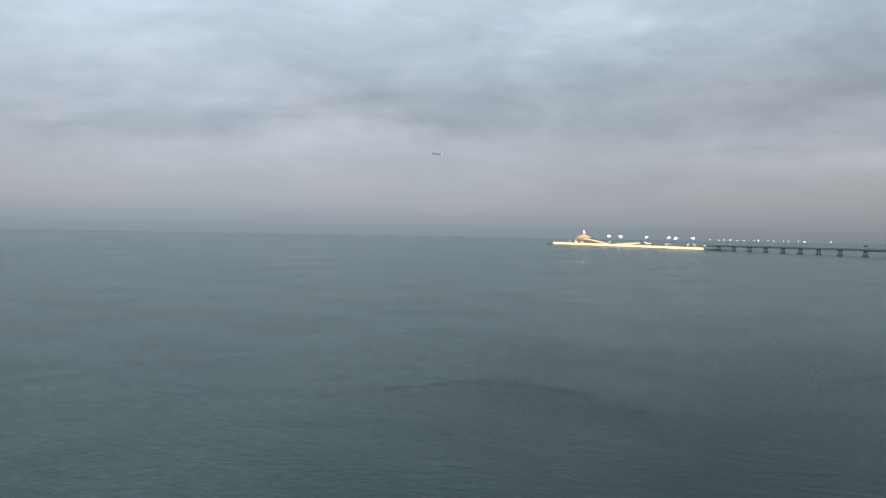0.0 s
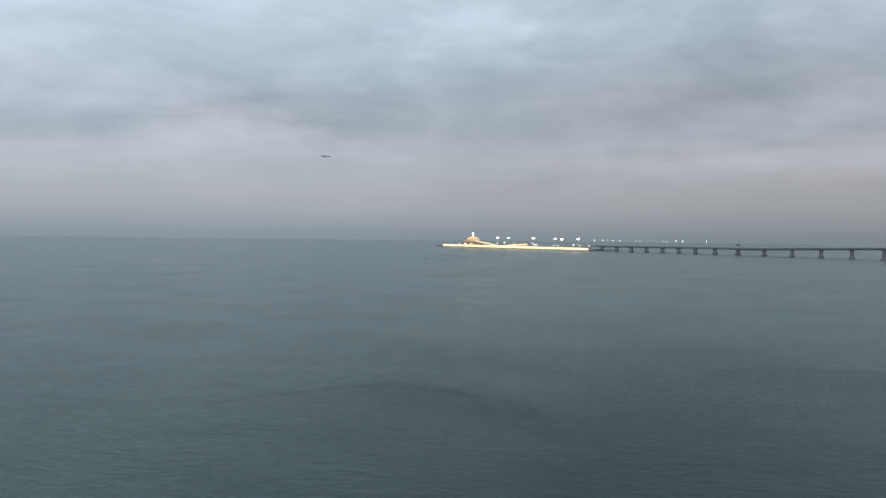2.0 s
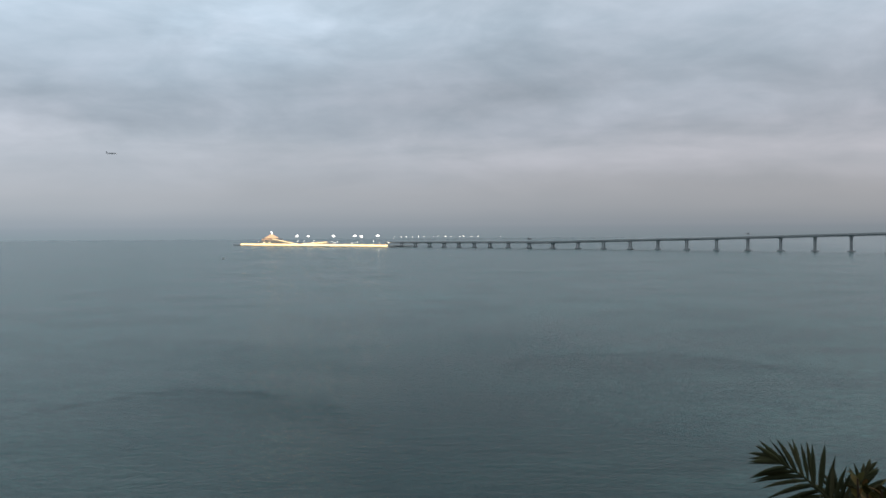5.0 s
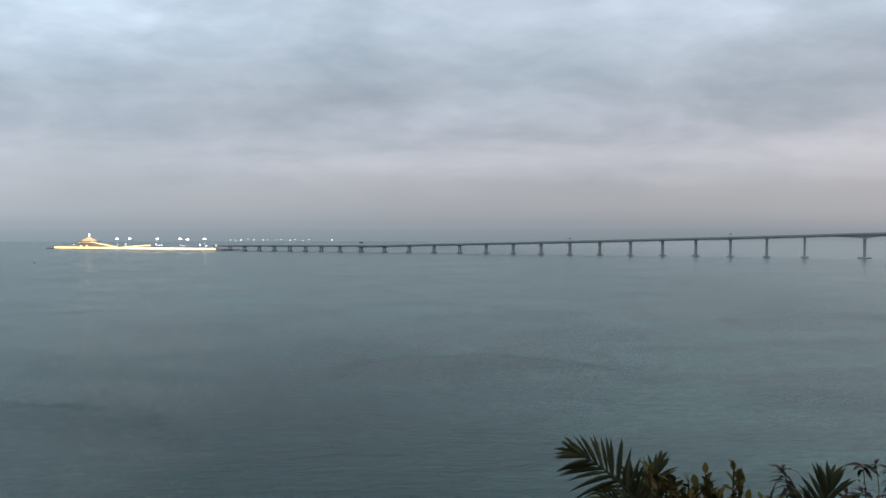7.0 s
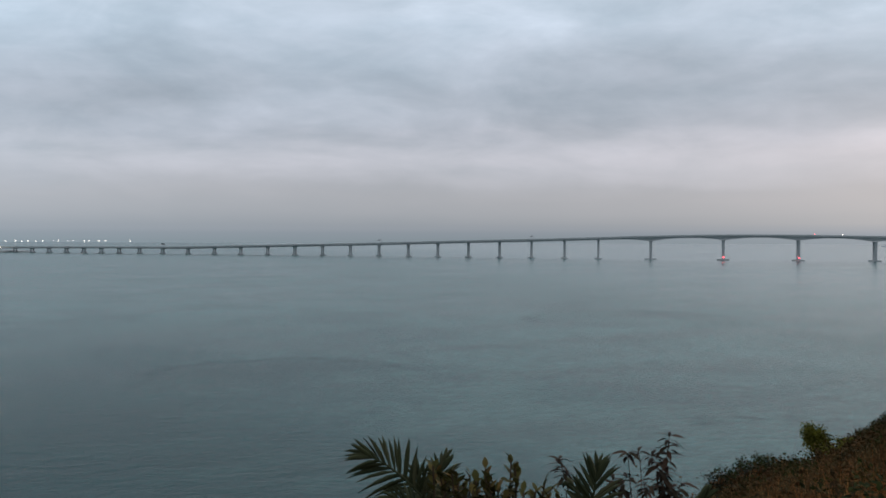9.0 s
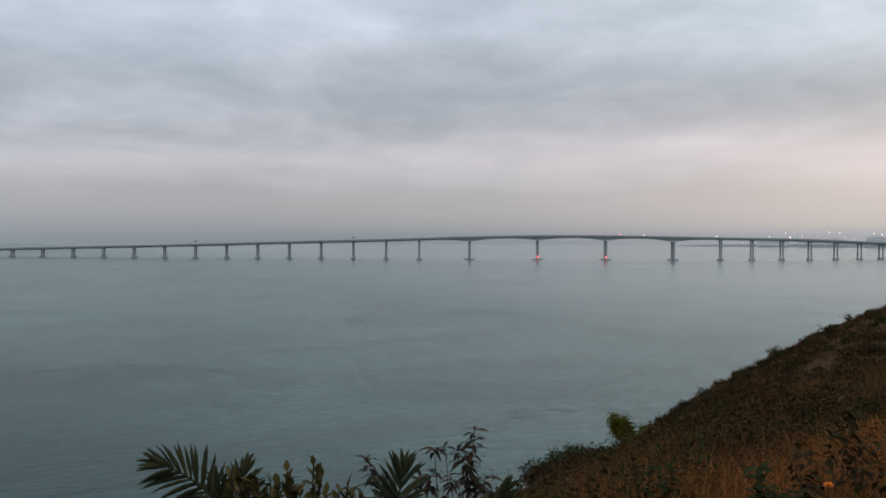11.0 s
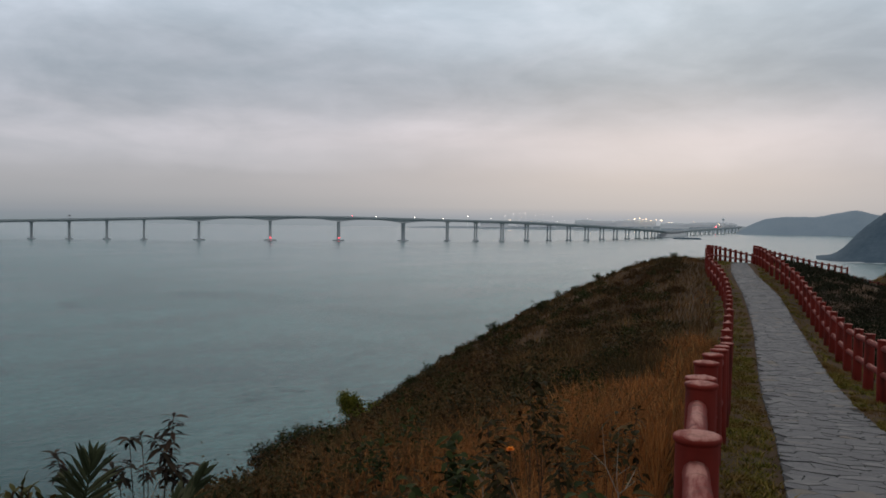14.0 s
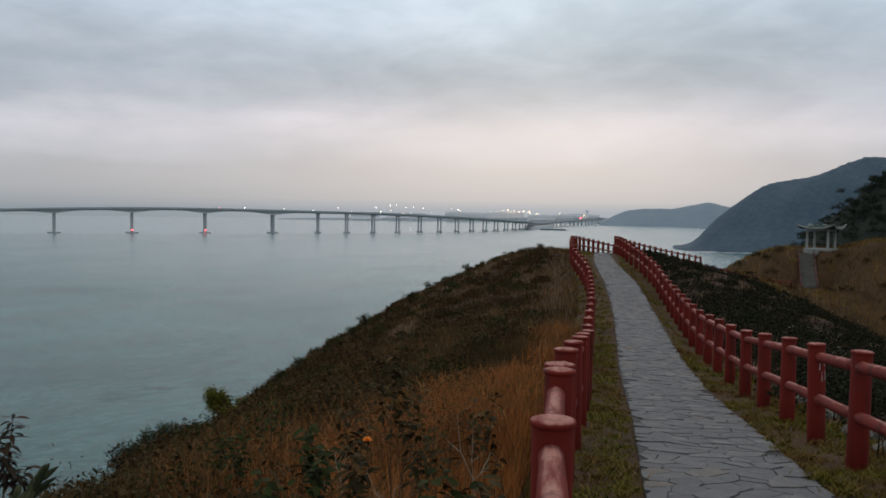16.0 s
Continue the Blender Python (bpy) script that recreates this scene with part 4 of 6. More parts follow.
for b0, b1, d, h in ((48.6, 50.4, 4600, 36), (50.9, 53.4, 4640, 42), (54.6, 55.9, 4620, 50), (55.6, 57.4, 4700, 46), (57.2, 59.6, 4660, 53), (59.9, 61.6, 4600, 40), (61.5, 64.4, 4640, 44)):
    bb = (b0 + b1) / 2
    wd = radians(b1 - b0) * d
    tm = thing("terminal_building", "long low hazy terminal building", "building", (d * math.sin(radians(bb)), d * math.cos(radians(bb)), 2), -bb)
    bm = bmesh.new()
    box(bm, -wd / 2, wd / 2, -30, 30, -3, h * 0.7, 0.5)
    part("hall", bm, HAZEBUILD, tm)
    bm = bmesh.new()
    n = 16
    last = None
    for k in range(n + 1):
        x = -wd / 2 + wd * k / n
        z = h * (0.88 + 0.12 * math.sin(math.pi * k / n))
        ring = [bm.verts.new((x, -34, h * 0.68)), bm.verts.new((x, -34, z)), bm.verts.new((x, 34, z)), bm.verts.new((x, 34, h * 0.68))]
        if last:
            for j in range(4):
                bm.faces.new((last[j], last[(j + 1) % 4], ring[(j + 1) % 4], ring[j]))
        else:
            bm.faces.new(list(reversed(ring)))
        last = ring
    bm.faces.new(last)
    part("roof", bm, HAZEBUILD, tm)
# landing of the bridge: rock embankment and a low breakwater
emb = thing("bridge_abutment", "grey rock embankment where the bridge lands", "embankment", (2700, 1520, 0), math.degrees(math.atan2(60, 140)))
bm = bmesh.new()
rings(bm, [(1.0, -3), (0.97, 3), (0.9, 8), (0.86, 10.5)], 28, (260, 45))
part("embankment", bm, CONCRETE, emb)
bw = thing("breakwater", "low dark rock breakwater in front of the bridge end", "breakwater", (2710 * math.sin(radians(61.5)), 2710 * math.cos(radians(61.5)), 0), -61.5 + 3)
bm = bmesh.new()
rings(bm, [(1.0, -3), (0.95, 1.5), (0.8, 4.0)], 24, (42, 8), jitter=0.05)
part("rock_mound", bm, HILL, bw)


def boat(x, y, turn, long, tall):
    b = thing("motor_boat", "small white motor boat out on the water", "boat", (x, y, 0), turn, "boats")
    bm = bmesh.new()
    last = None
    for u, w, z in ((-0.5, 0.16, 0.3), (-0.2, 0.19, 0.28), (0.2, 0.16, 0.32), (0.42, 0.07, 0.4), (0.5, 0.01, 0.45)):
        ring = [bm.verts.new((u * long, -w * long, z * tall)), bm.verts.new((u * long, -w * 0.6 * long, -0.3)), bm.verts.new((u * long, w * 0.6 * long, -0.3)), bm.verts.new((u * long, w * long, z * tall))]
        if last:
            for j in range(4):
                bm.faces.new((last[j], last[(j + 1) % 4], ring[(j + 1) % 4], ring[j]))
        else:
            bm.faces.new(list(reversed(ring)))
        last = ring
    bm.faces.new(last)
    part("hull", bm, WHITE, b)
    bm = bmesh.new()
    box(bm, -0.28 * long, 0.12 * long, -0.12 * long, 0.12 * long, 0.28 * tall, tall, 0.15)
    part("cabin", bm, WHITE, b)


boat(1757 * math.sin(radians(-18.75)), 1757 * math.cos(radians(-18.75)), 30, 6.5, 2.6)
boat(4300 * math.sin(radians(64.75)), 4300 * math.cos(radians(64.75)), 20, 32, 9)

# ---------------------------------------------------------------- airliner low over the sea
pd = 4400.0
jet = thing("airliner", "distant grey-white airliner on its approach", "aeroplane", (pd * math.sin(radians(-25.2)), pd * math.cos(radians(-25.2)), 410), 25.2)
bm = bmesh.new()
tube(bm, [(-24, 0, 0.6), (-21, 0, 0.3), (-15, 0, 0), (14, 0, 0), (19, 0, -0.2), (22.5, 0, -0.6), (23.5, 0, -0.8)], [0.4, 1.1, 2.4, 2.4, 2.0, 1.1, 0.2], 12)
part("fuselage", bm, JETGREY, jet)
for sg in (-1, 1):
    bm = bmesh.new()
    vs = [bm.verts.new(c) for c in ((5, sg * 2, -0.8), (-3, sg * 2, -0.8), (-8, sg * 21, 1.2), (-6, sg * 21, 1.2), (5, sg * 2, -0.3), (-3, sg * 2, -0.3), (-8, sg * 21, 1.35), (-6, sg * 21, 1.35))]
    for q in ((3, 2, 1, 0), (4, 5, 6, 7), (0, 1, 5, 4), (1, 2, 6, 5), (2, 3, 7, 6), (3, 0, 4, 7)):
        bm.faces.new([vs[i] for i in q])
    part("wing", bm, JETGREY, jet)
    bm = bmesh.new()
    tube(bm, [(4.5, sg * 7.5, -2.2), (3.0, sg * 7.5, -2.2), (0.0, sg * 7.5, -2.0)], [1.2, 1.35, 0.9], 10)
    part("engine", bm, JETGREY, jet)
    bm = bmesh.new()
    box(bm, -22.5, -20, min(sg * 0.8, sg * 8), max(sg * 0.8, sg * 8), 1.0, 1.25)
    part("tailplane", bm, JETGREY, jet)
bm = bmesh.new()
vs = [bm.verts.new(c) for c in ((-17, -0.2, 1.5), (-22, -0.2, 1.5), (-24.5, -0.1, 9), (-22, -0.1, 9), (-17, 0.2, 1.5), (-22, 0.2, 1.5), (-24.5, 0.1, 9), (-22, 0.1, 9))]
for q in ((3, 2, 1, 0), (4, 5, 6, 7), (0, 1, 5, 4), (1, 2, 6, 5), (2, 3, 7, 6), (3, 0, 4, 7)):
    bm.faces.new([vs[i] for i in q])
part("tail_fin", bm, JETGREY, jet)
bm = bmesh.new()
rings(bm, [(0.3, -0.6), (0.9, -0.2), (0.9, 0.6), (0.3, 1.0)], 8, centre=(23.0, 0))
part("landing_light", bm, DIM, jet, "bright landing light on the nose")

# ---------------------------------------------------------------- plants: bulk helpers
RNG = np.random.default_rng(7)


def raw_mesh(name, verts, faces, mat, smooth=False):
    """A mesh from arrays; faces all triangles or all quads."""
    me = bpy.data.meshes.new(name)
    k = faces.shape[1]
    me.vertices.add(len(verts))
    me.vertices.foreach_set("co", np.asarray(verts, np.float32).ravel())
    me.loops.add(faces.size)
    me.loops.foreach_set("vertex_index", faces.astype(np.int32).ravel())
    me.polygons.add(len(faces))
    me.polygons.foreach_set("loop_start", np.arange(0, faces.size, k, dtype=np.int32))
    me.update(calc_edges=True)
    me.validate()
    me.materials.append(mat)
    return me


def blades(base, height, width, lean):
    """Grass blades: arrays of base points, heights, widths and lean of the tip in metres. Gives vertices and triangles."""
    n = len(base)
    ang = RNG.uniform(0, 2 * np.pi, n)
    side = np.stack([np.cos(ang), np.sin(ang), np.zeros(n)], 1) * width[:, None] / 2
    tip = base + np.concatenate([lean, height[:, None]], 1)
    mid = base + np.concatenate([lean * 0.3, 0.55 * height[:, None]], 1)
    v = np.stack([base - side, base + side, mid - side * 0.7, mid + side * 0.7, tip], 1).reshape(-1, 3)
    o = np.arange(n)[:, None] * 5
    f = np.concatenate([o + np.array([0, 1, 3]), o + np.array([0, 3, 2]), o + np.array([2, 3, 4])], 0)
    return v, f


def leaves(centre, size, droop=0.0):
    """Small folded leaves at random turns: arrays of centres and lengths."""
    n = len(centre)
    d = RNG.normal(size=(n, 3))
    d[:, 2] = d[:, 2] * 0.7 - droop
    d /= np.linalg.norm(d, axis=1)[:, None]
    e = np.cross(d, RNG.normal(size=(n, 3)))
    e /= np.linalg.norm(e, axis=1)[:, None] + 1e-9
    nn = np.cross(d, e)
    s = size[:, None]
    v = np.stack([centre - d * s / 2, centre + e * s * 0.27 + nn * s * 0.08, centre + d * s / 2, centre - e * s * 0.27 + nn * s * 0.08], 1).reshape(-1, 3)
    o = np.arange(n)[:, None] * 4
    return v, np.concatenate([o + np.array([0, 1, 2]), o + np.array([0, 2, 3])], 0)


def stuff(name, label, category, chunks, mat):
    vs, fs, o = [], [], 0
    for v, f in chunks:
        vs.append(v)
        fs.append(f + o)
        o += len(v)
    return tagged(new(name, raw_mesh(name, np.concatenate(vs), np.concatenate(fs), mat)), label, category, kind="stuff")


def strip(n, run0, run1, off0, off1, power=1.0):
    """Random points on the ground beside the footpath."""
    r = RNG.uniform(run0, run1, n)
    u = RNG.uniform(0, 1, n) ** power
    l = off0 + (off1 - off0) * u
    x, y = (np.interp(r, RUN, TRACK[:, k]) + np.interp(r, RUN, NORM[:, k]) * l for k in (0, 1))
    return np.stack([x, y, ground_z(x, y)], 1), r, l


EYE_RUN = float(RUN[np.argmin(np.hypot(TRACK[:, 0] - 0.6, TRACK[:, 1] + 1.1))])


def grass(n, run0, run1, off0, off1, h, w, keep, lean=0.35, power=1.0):
    p, r, l = strip(n, EYE_RUN + run0, EYE_RUN + run1, off0, off1, power)
    k = keep(p, r - EYE_RUN, l)
    p = p[k]
    p[:, 2] -= min(0.03, 0.15 * h[0])
    hh = RNG.uniform(h[0], h[1], len(p)) * (0.75 + 0.35 * wave(p[:, 0], p[:, 1], 1.6, 5.0))
    ww = RNG.uniform(w[0], w[1], len(p))
    ln = (RNG.normal(size=(len(p), 2)) * 0.9 + np.array([0.3, 0.1]) + 0.5 * wave(p[:, 0], p[:, 1], 1.1, 8.0)[:, None]) * hh[:, None] * lean
    return blades(p, hh, ww, ln)


def straw_zone(p, r, l):
    """Where the tall orange grass grows rather than dark scrub."""
    f = wave(p[:, 0], p[:, 1], 4.5, 2.0) + 0.5 * wave(p[:, 0], p[:, 1], 1.5, 4.0)
    return f + np.clip((3.7 - l) / 1.8, -1.5, 1.1) - np.clip((r - 13) / 12, 0, 1.6) + RNG.normal(size=len(p)) * 0.25 > 0.5


def tall_zone(p, r, l):
    """Patches of the tallest stalks."""
    return wave(p[:, 0], p[:, 1], 0.8, 6.0) + 0.5 * wave(p[:, 0], p[:, 1], 0.3, 7.0) + RNG.normal(size=len(p)) * 0.3 > 0.15


# ---------------------------------------------------------------- seaward slope: dry grass and scrub
stuff("dry_grass", "tall orange-brown dry grass on the seaward slope", "grass", [
    grass(9000, 0.5, 8, 1.45, 2.1, (0.2, 0.6), (0.0025, 0.005), straw_zone, 0.25),
    grass(13000, 0.5, 9, 2.0, 4.6, (0.45, 0.95), (0.0022, 0.0045), tall_zone, 0.45),
    grass(26000, 0.5, 9, 2.0, 6.0, (0.3, 0.75), (0.0025, 0.005), straw_zone, 0.6),
    grass(80000, 0.5, 22, 1.42, 9, (0.18, 0.52), (0.004, 0.009), straw_zone),
    grass(40000, 14, 56, 1.75, 14, (0.3, 0.65), (0.012, 0.024), straw_zone),
], STRAW)
stuff("withered_grass", "dark withered brown grass and bracken on the seaward slope", "grass", [
    grass(26000, -30, -3, 1.7, 14, (0.2, 0.5), (0.012, 0.024), lambda p, r, l: np.ones(len(p), bool)),
    grass(16000, -1, 9, 1.9, 6.5, (0.35, 0.85), (0.003, 0.006), lambda p, r, l: wave(p[:, 0], p[:, 1], 0.7, 3.0) > -0.1, 0.6),
    grass(100000, -3, 22, 1.36, 18, (0.2, 0.5), (0.008, 0.018), lambda p, r, l: RNG.uniform(size=len(p)) < 0.85),
    grass(70000, 18, 66, 1.6, 20, (0.2, 0.45), (0.014, 0.03), lambda p, r, l: RNG.uniform(size=len(p)) < 0.9),
], BROWN)


def shrub_chunks(p, radius, per, leaf, flat=0.75):
    """Leafy mounds at points p."""
    out = []
    for q, r in zip(p, radius):
        n = int(per * (0.6 + r))
        d = RNG.normal(size=(n, 3))
        d /= np.linalg.norm(d, axis=1)[:, None]
        d *= (RNG.uniform(0.25, 1.0, n) ** 0.45)[:, None] * r * (1 + 0.35 * np.sin(d[:, :1] * 5 + q[0] * 3) * np.cos(d[:, 1:2] * 4 + q[1]))
        d[:, 2] = np.abs(d[:, 2]) * flat + 0.02
        out.append(leaves(q + d, RNG.uniform(leaf[0], leaf[1], n)))
    return out


p, r, l = strip(820, EYE_RUN + 4.5, EYE_RUN + 64, 2.6, 18)
k = ~straw_zone(p, r - EYE_RUN, l) | (RNG.uniform(size=len(p)) < 0.25)
p = p[k]
rr = RNG.uniform(0.25, 0.65, len(p)) * np.interp(r[k] - EYE_RUN, [20, 34, 60], [1.0, 0.75, 0.5])
stuff("hillside_scrub", "low dark olive scrub covering the seaward slope", "shrubs", shrub_chunks(p, rr, 230, (0.05, 0.11)), SCRUB)
p, r, l = strip(230, EYE_RUN + 5, EYE_RUN + 56, 2.8, 16)
stuff("dark_scrub_clumps", "scattered blackish-green bushes on the seaward slope", "shrubs", shrub_chunks(p, RNG.uniform(0.2, 0.5, len(p)) * np.interp(r - EYE_RUN, [20, 34, 60], [1.0, 0.75, 0.5]), 260, (0.04, 0.08), 0.95), DARKLEAF)

p, r, l = strip(750, EYE_RUN + 1.5, EYE_RUN + 26, 1.9, 9.5)
tallp, _, _ = strip(230, EYE_RUN + 0.8, EYE_RUN + 8, 2.0, 6.0)
stuff("weed_clumps", "small brown-green leafy weeds among the dry grass", "weeds", shrub_chunks(p, RNG.uniform(0.1, 0.3, len(p)), 130, (0.02, 0.045), 1.3) + shrub_chunks(tallp, RNG.uniform(0.1, 0.24, len(tallp)), 120, (0.012, 0.03), 3.6), WEEDLEAF)
tallp, _, _ = strip(90, EYE_RUN + 0.8, EYE_RUN + 8, 2.0, 6.0)
stuff("dark_weed_clumps", "dark green leafy weeds deep in the dry grass", "weeds", shrub_chunks(tallp, RNG.uniform(0.1, 0.2, len(tallp)), 110, (0.014, 0.032), 3.8), DARKLEAF)
# ---------------------------------------------------------------- landward slope: dark scrub
p, r, l = strip(1900, EYE_RUN - 4, EYE_RUN + 62, -1.85, -19)
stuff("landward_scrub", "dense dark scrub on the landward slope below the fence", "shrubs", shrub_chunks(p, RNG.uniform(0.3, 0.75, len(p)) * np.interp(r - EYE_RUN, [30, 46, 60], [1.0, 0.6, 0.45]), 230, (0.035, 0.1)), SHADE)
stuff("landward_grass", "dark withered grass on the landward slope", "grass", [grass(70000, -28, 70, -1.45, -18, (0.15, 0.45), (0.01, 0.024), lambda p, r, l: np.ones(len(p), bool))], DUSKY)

p, r, l = strip(240, EYE_RUN + 4, EYE_RUN + 60, -2.0, -15)
p[:, 2] += RNG.uniform(0.1, 0.5, len(p))
stuff("dead_stems", "pale broken stems lying over the landward scrub", "dead stems", [blades(p, RNG.uniform(0.02, 0.2, len(p)), RNG.uniform(0.012, 0.03, len(p)), RNG.normal(size=(len(p), 2)) * 0.22)], TWIG)

# ---------------------------------------------------------------- verges and knoll


def verge_keep(p, r, l):
    return (wave(p[:, 0], p[:, 1], 0.55, 1.0) + 0.6 * wave(p[:, 0], p[:, 1], 1.7, 2.0) + RNG.normal(size=len(p)) * 0.75) > -0.25


def tufts(n, run0, run1, off0, off1, spread, h, w, per):
    """Clumps of short blades."""
    p, r, l = strip(n, EYE_RUN + run0, EYE_RUN + run1, off0, off1)
    p = p[verge_keep(p, r, l)]
    q = np.repeat(p, per, 0)
    q[:, :2] += RNG.normal(size=(len(q), 2)) * np.repeat(RNG.uniform(0.4, 1.4, len(p)), per)[:, None] * spread
    q[:, 2] = ground_z(q[:, 0], q[:, 1]) - 0.008
    hh = RNG.uniform(h[0], h[1], len(q)) * np.repeat(RNG.uniform(0.5, 1.3, len(p)), per)
    return blades(q, hh, RNG.uniform(w[0], w[1], len(q)), RNG.normal(size=(len(q), 2)) * hh[:, None] * 0.9)


stuff("verge_turf", "short patchy yellow-green and brown turf on the path verges", "grass", [
    tufts(500, -20, 1.0, 0.66, 1.8, 0.06, (0.02, 0.08), (0.008, 0.016), 26),
    tufts(500, -20, 1.0, -0.66, -1.8, 0.06, (0.02, 0.08), (0.008, 0.016), 26),
    tufts(1700, 1.0, 20, 0.67, 1.4, 0.055, (0.015, 0.06), (0.008, 0.018), 34),
    tufts(2000, 1.0, 20, -0.67, -1.75, 0.055, (0.02, 0.075), (0.008, 0.018), 34),
    tufts(1300, 20, 58, 0.68, 1.7, 0.07, (0.03, 0.08), (0.012, 0.022), 20),
    tufts(1300, 20, 58, -0.68, -1.7, 0.07, (0.03, 0.08), (0.012, 0.022), 20),
], TURF)
kx, ky = PAVILION[0] + RNG.uniform(-32, 8, 44000), PAVILION[1] + RNG.uniform(-45, 26, 44000)
kz = ground_z(kx, ky)
_, kl = nearest(kx, ky)
m = (kz > 40) & (np.abs(kl) > 2.0) & (np.hypot(kx - PAVILION[0] - 0.2, ky - PAVILION[1] + 0.8) > 2.6) & ~((kx > 101) & (kx < 112) & (np.abs(ky - 24.2 - (kx - 103) * 0.2) < 1.6))
kp = np.stack([kx, ky, kz], 1)[m]
stuff("knoll_grass", "dry tawny grass covering the pavilion knoll", "grass", [blades(kp, RNG.uniform(0.25, 0.65, len(kp)), RNG.uniform(0.04, 0.09, len(kp)), RNG.normal(size=(len(kp), 2)) * 0.12)], STRAW2)
p2 = kp[RNG.choice(len(kp), 110, replace=False)]
stuff("knoll_scrub", "scattered low dark bushes on the pavilion knoll", "shrubs", shrub_chunks(p2, RNG.uniform(0.3, 0.9, len(p2)), 110, (0.12, 0.25)), SCRUB)

near_l = kp[(kp[:, 1] > PAVILION[1] + 4) & (kp[:, 0] < PAVILION[0] - 2)]
if len(near_l) > 60:
    p3 = near_l[RNG.choice(len(near_l), 60, replace=False)]
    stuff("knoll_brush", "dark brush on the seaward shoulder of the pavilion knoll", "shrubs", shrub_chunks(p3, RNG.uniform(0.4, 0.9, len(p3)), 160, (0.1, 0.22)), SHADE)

far = np.array([v.co for v in wooded.data.vertices])
fb = np.degrees(np.arctan2(far[:, 0], far[:, 1]))
far = far[(fb > 76.35) & (fb < 84) & (far[:, 2] > 25)]
far = far[RNG.choice(len(far), 1400)] + RNG.normal(size=(1400, 3)) * np.array([1.5, 1.5, 0.2]) - np.array([0, 0, 0.5])
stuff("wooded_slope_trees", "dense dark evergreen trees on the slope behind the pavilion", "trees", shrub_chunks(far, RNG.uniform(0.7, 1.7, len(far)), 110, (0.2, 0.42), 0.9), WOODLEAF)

# pale stones lying below the landward fence
ROCK = plain("pale_field_stone", (0.13, 0.125, 0.11), (0.24, 0.23, 0.2), 3.0, 0.9, 0.5, fine=22, dist=0.03)


def boulder(run, off, size, seed):
    rnd = random.Random(seed)
    i = int(run / 0.25)
    x, y = TRACK[i, 0] + NORM[i, 0] * off, TRACK[i, 1] + NORM[i, 1] * off
    z = float(ground_z(np.array([x]), np.array([y]))[0])
    bm = bmesh.new()
    bmesh.ops.create_icosphere(bm, subdivisions=2, radius=size)
    for v in bm.verts:
        d = v.co.normalized()
        v.co *= 0.8 + 0.35 * math.sin(3 * d.x + seed) * math.cos(2.5 * d.y - seed) + 0.08 * rnd.random()
        v.co.z = v.co.z * 0.6 + size * 0.25
        v.co.x *= 1.3
    ob = tagged(new("boulder", mesh_of("boulder", bm, ROCK)), "pale rough field stone lying in dark scrub", "stone", group="field stones")
    ob.matrix_basis = pose(x, y, z, 0, 0, rnd.uniform(0, 360))


for k, (run, off, size) in enumerate(((40.2, -1.75, 0.2), (41.6, -1.8, 0.16), (43.0, -1.9, 0.2), (44.6, -2.1, 0.15), (39.0, -1.7, 0.12), (48.0, -3.4, 0.22), (52.5, -4.6, 0.25), (56.0, -5.5, 0.3), (50.5, -6.8, 0.28), (60.0, -3.8, 0.2), (46.5, -5.2, 0.2))):
    boulder(run, off, size, k + 3)

# ---------------------------------------------------------------- single plants near the fence


def leaf_mesh(name, length, width, bend, mat):
    """One leaf along +x, folded at its midrib and bent down at the tip."""
    bm = bmesh.new()
    rows = []
    for u, w in ((0, 0.08), (0.2, 0.65), (0.45, 1.0), (0.75, 0.7), (1.0, 0.03)):
        z = -bend * u * u * length
        rows.append([bm.verts.new((u * length, -w * width / 2, z + 0.12 * w * width)), bm.verts.new((u * length, 0, z)), bm.verts.new((u * length, w * width / 2, z + 0.12 * w * width))])
    for a, b in zip(rows, rows[1:]):
        for k in range(2):
            bm.faces.new((a[k], b[k], b[k + 1], a[k + 1]))
    return mesh_of(name, bm, mat, True)


def on_ground(x, y):
    return (x, y, float(ground_z(np.array([x]), np.array([y]))[0]))


rnd = random.Random(11)


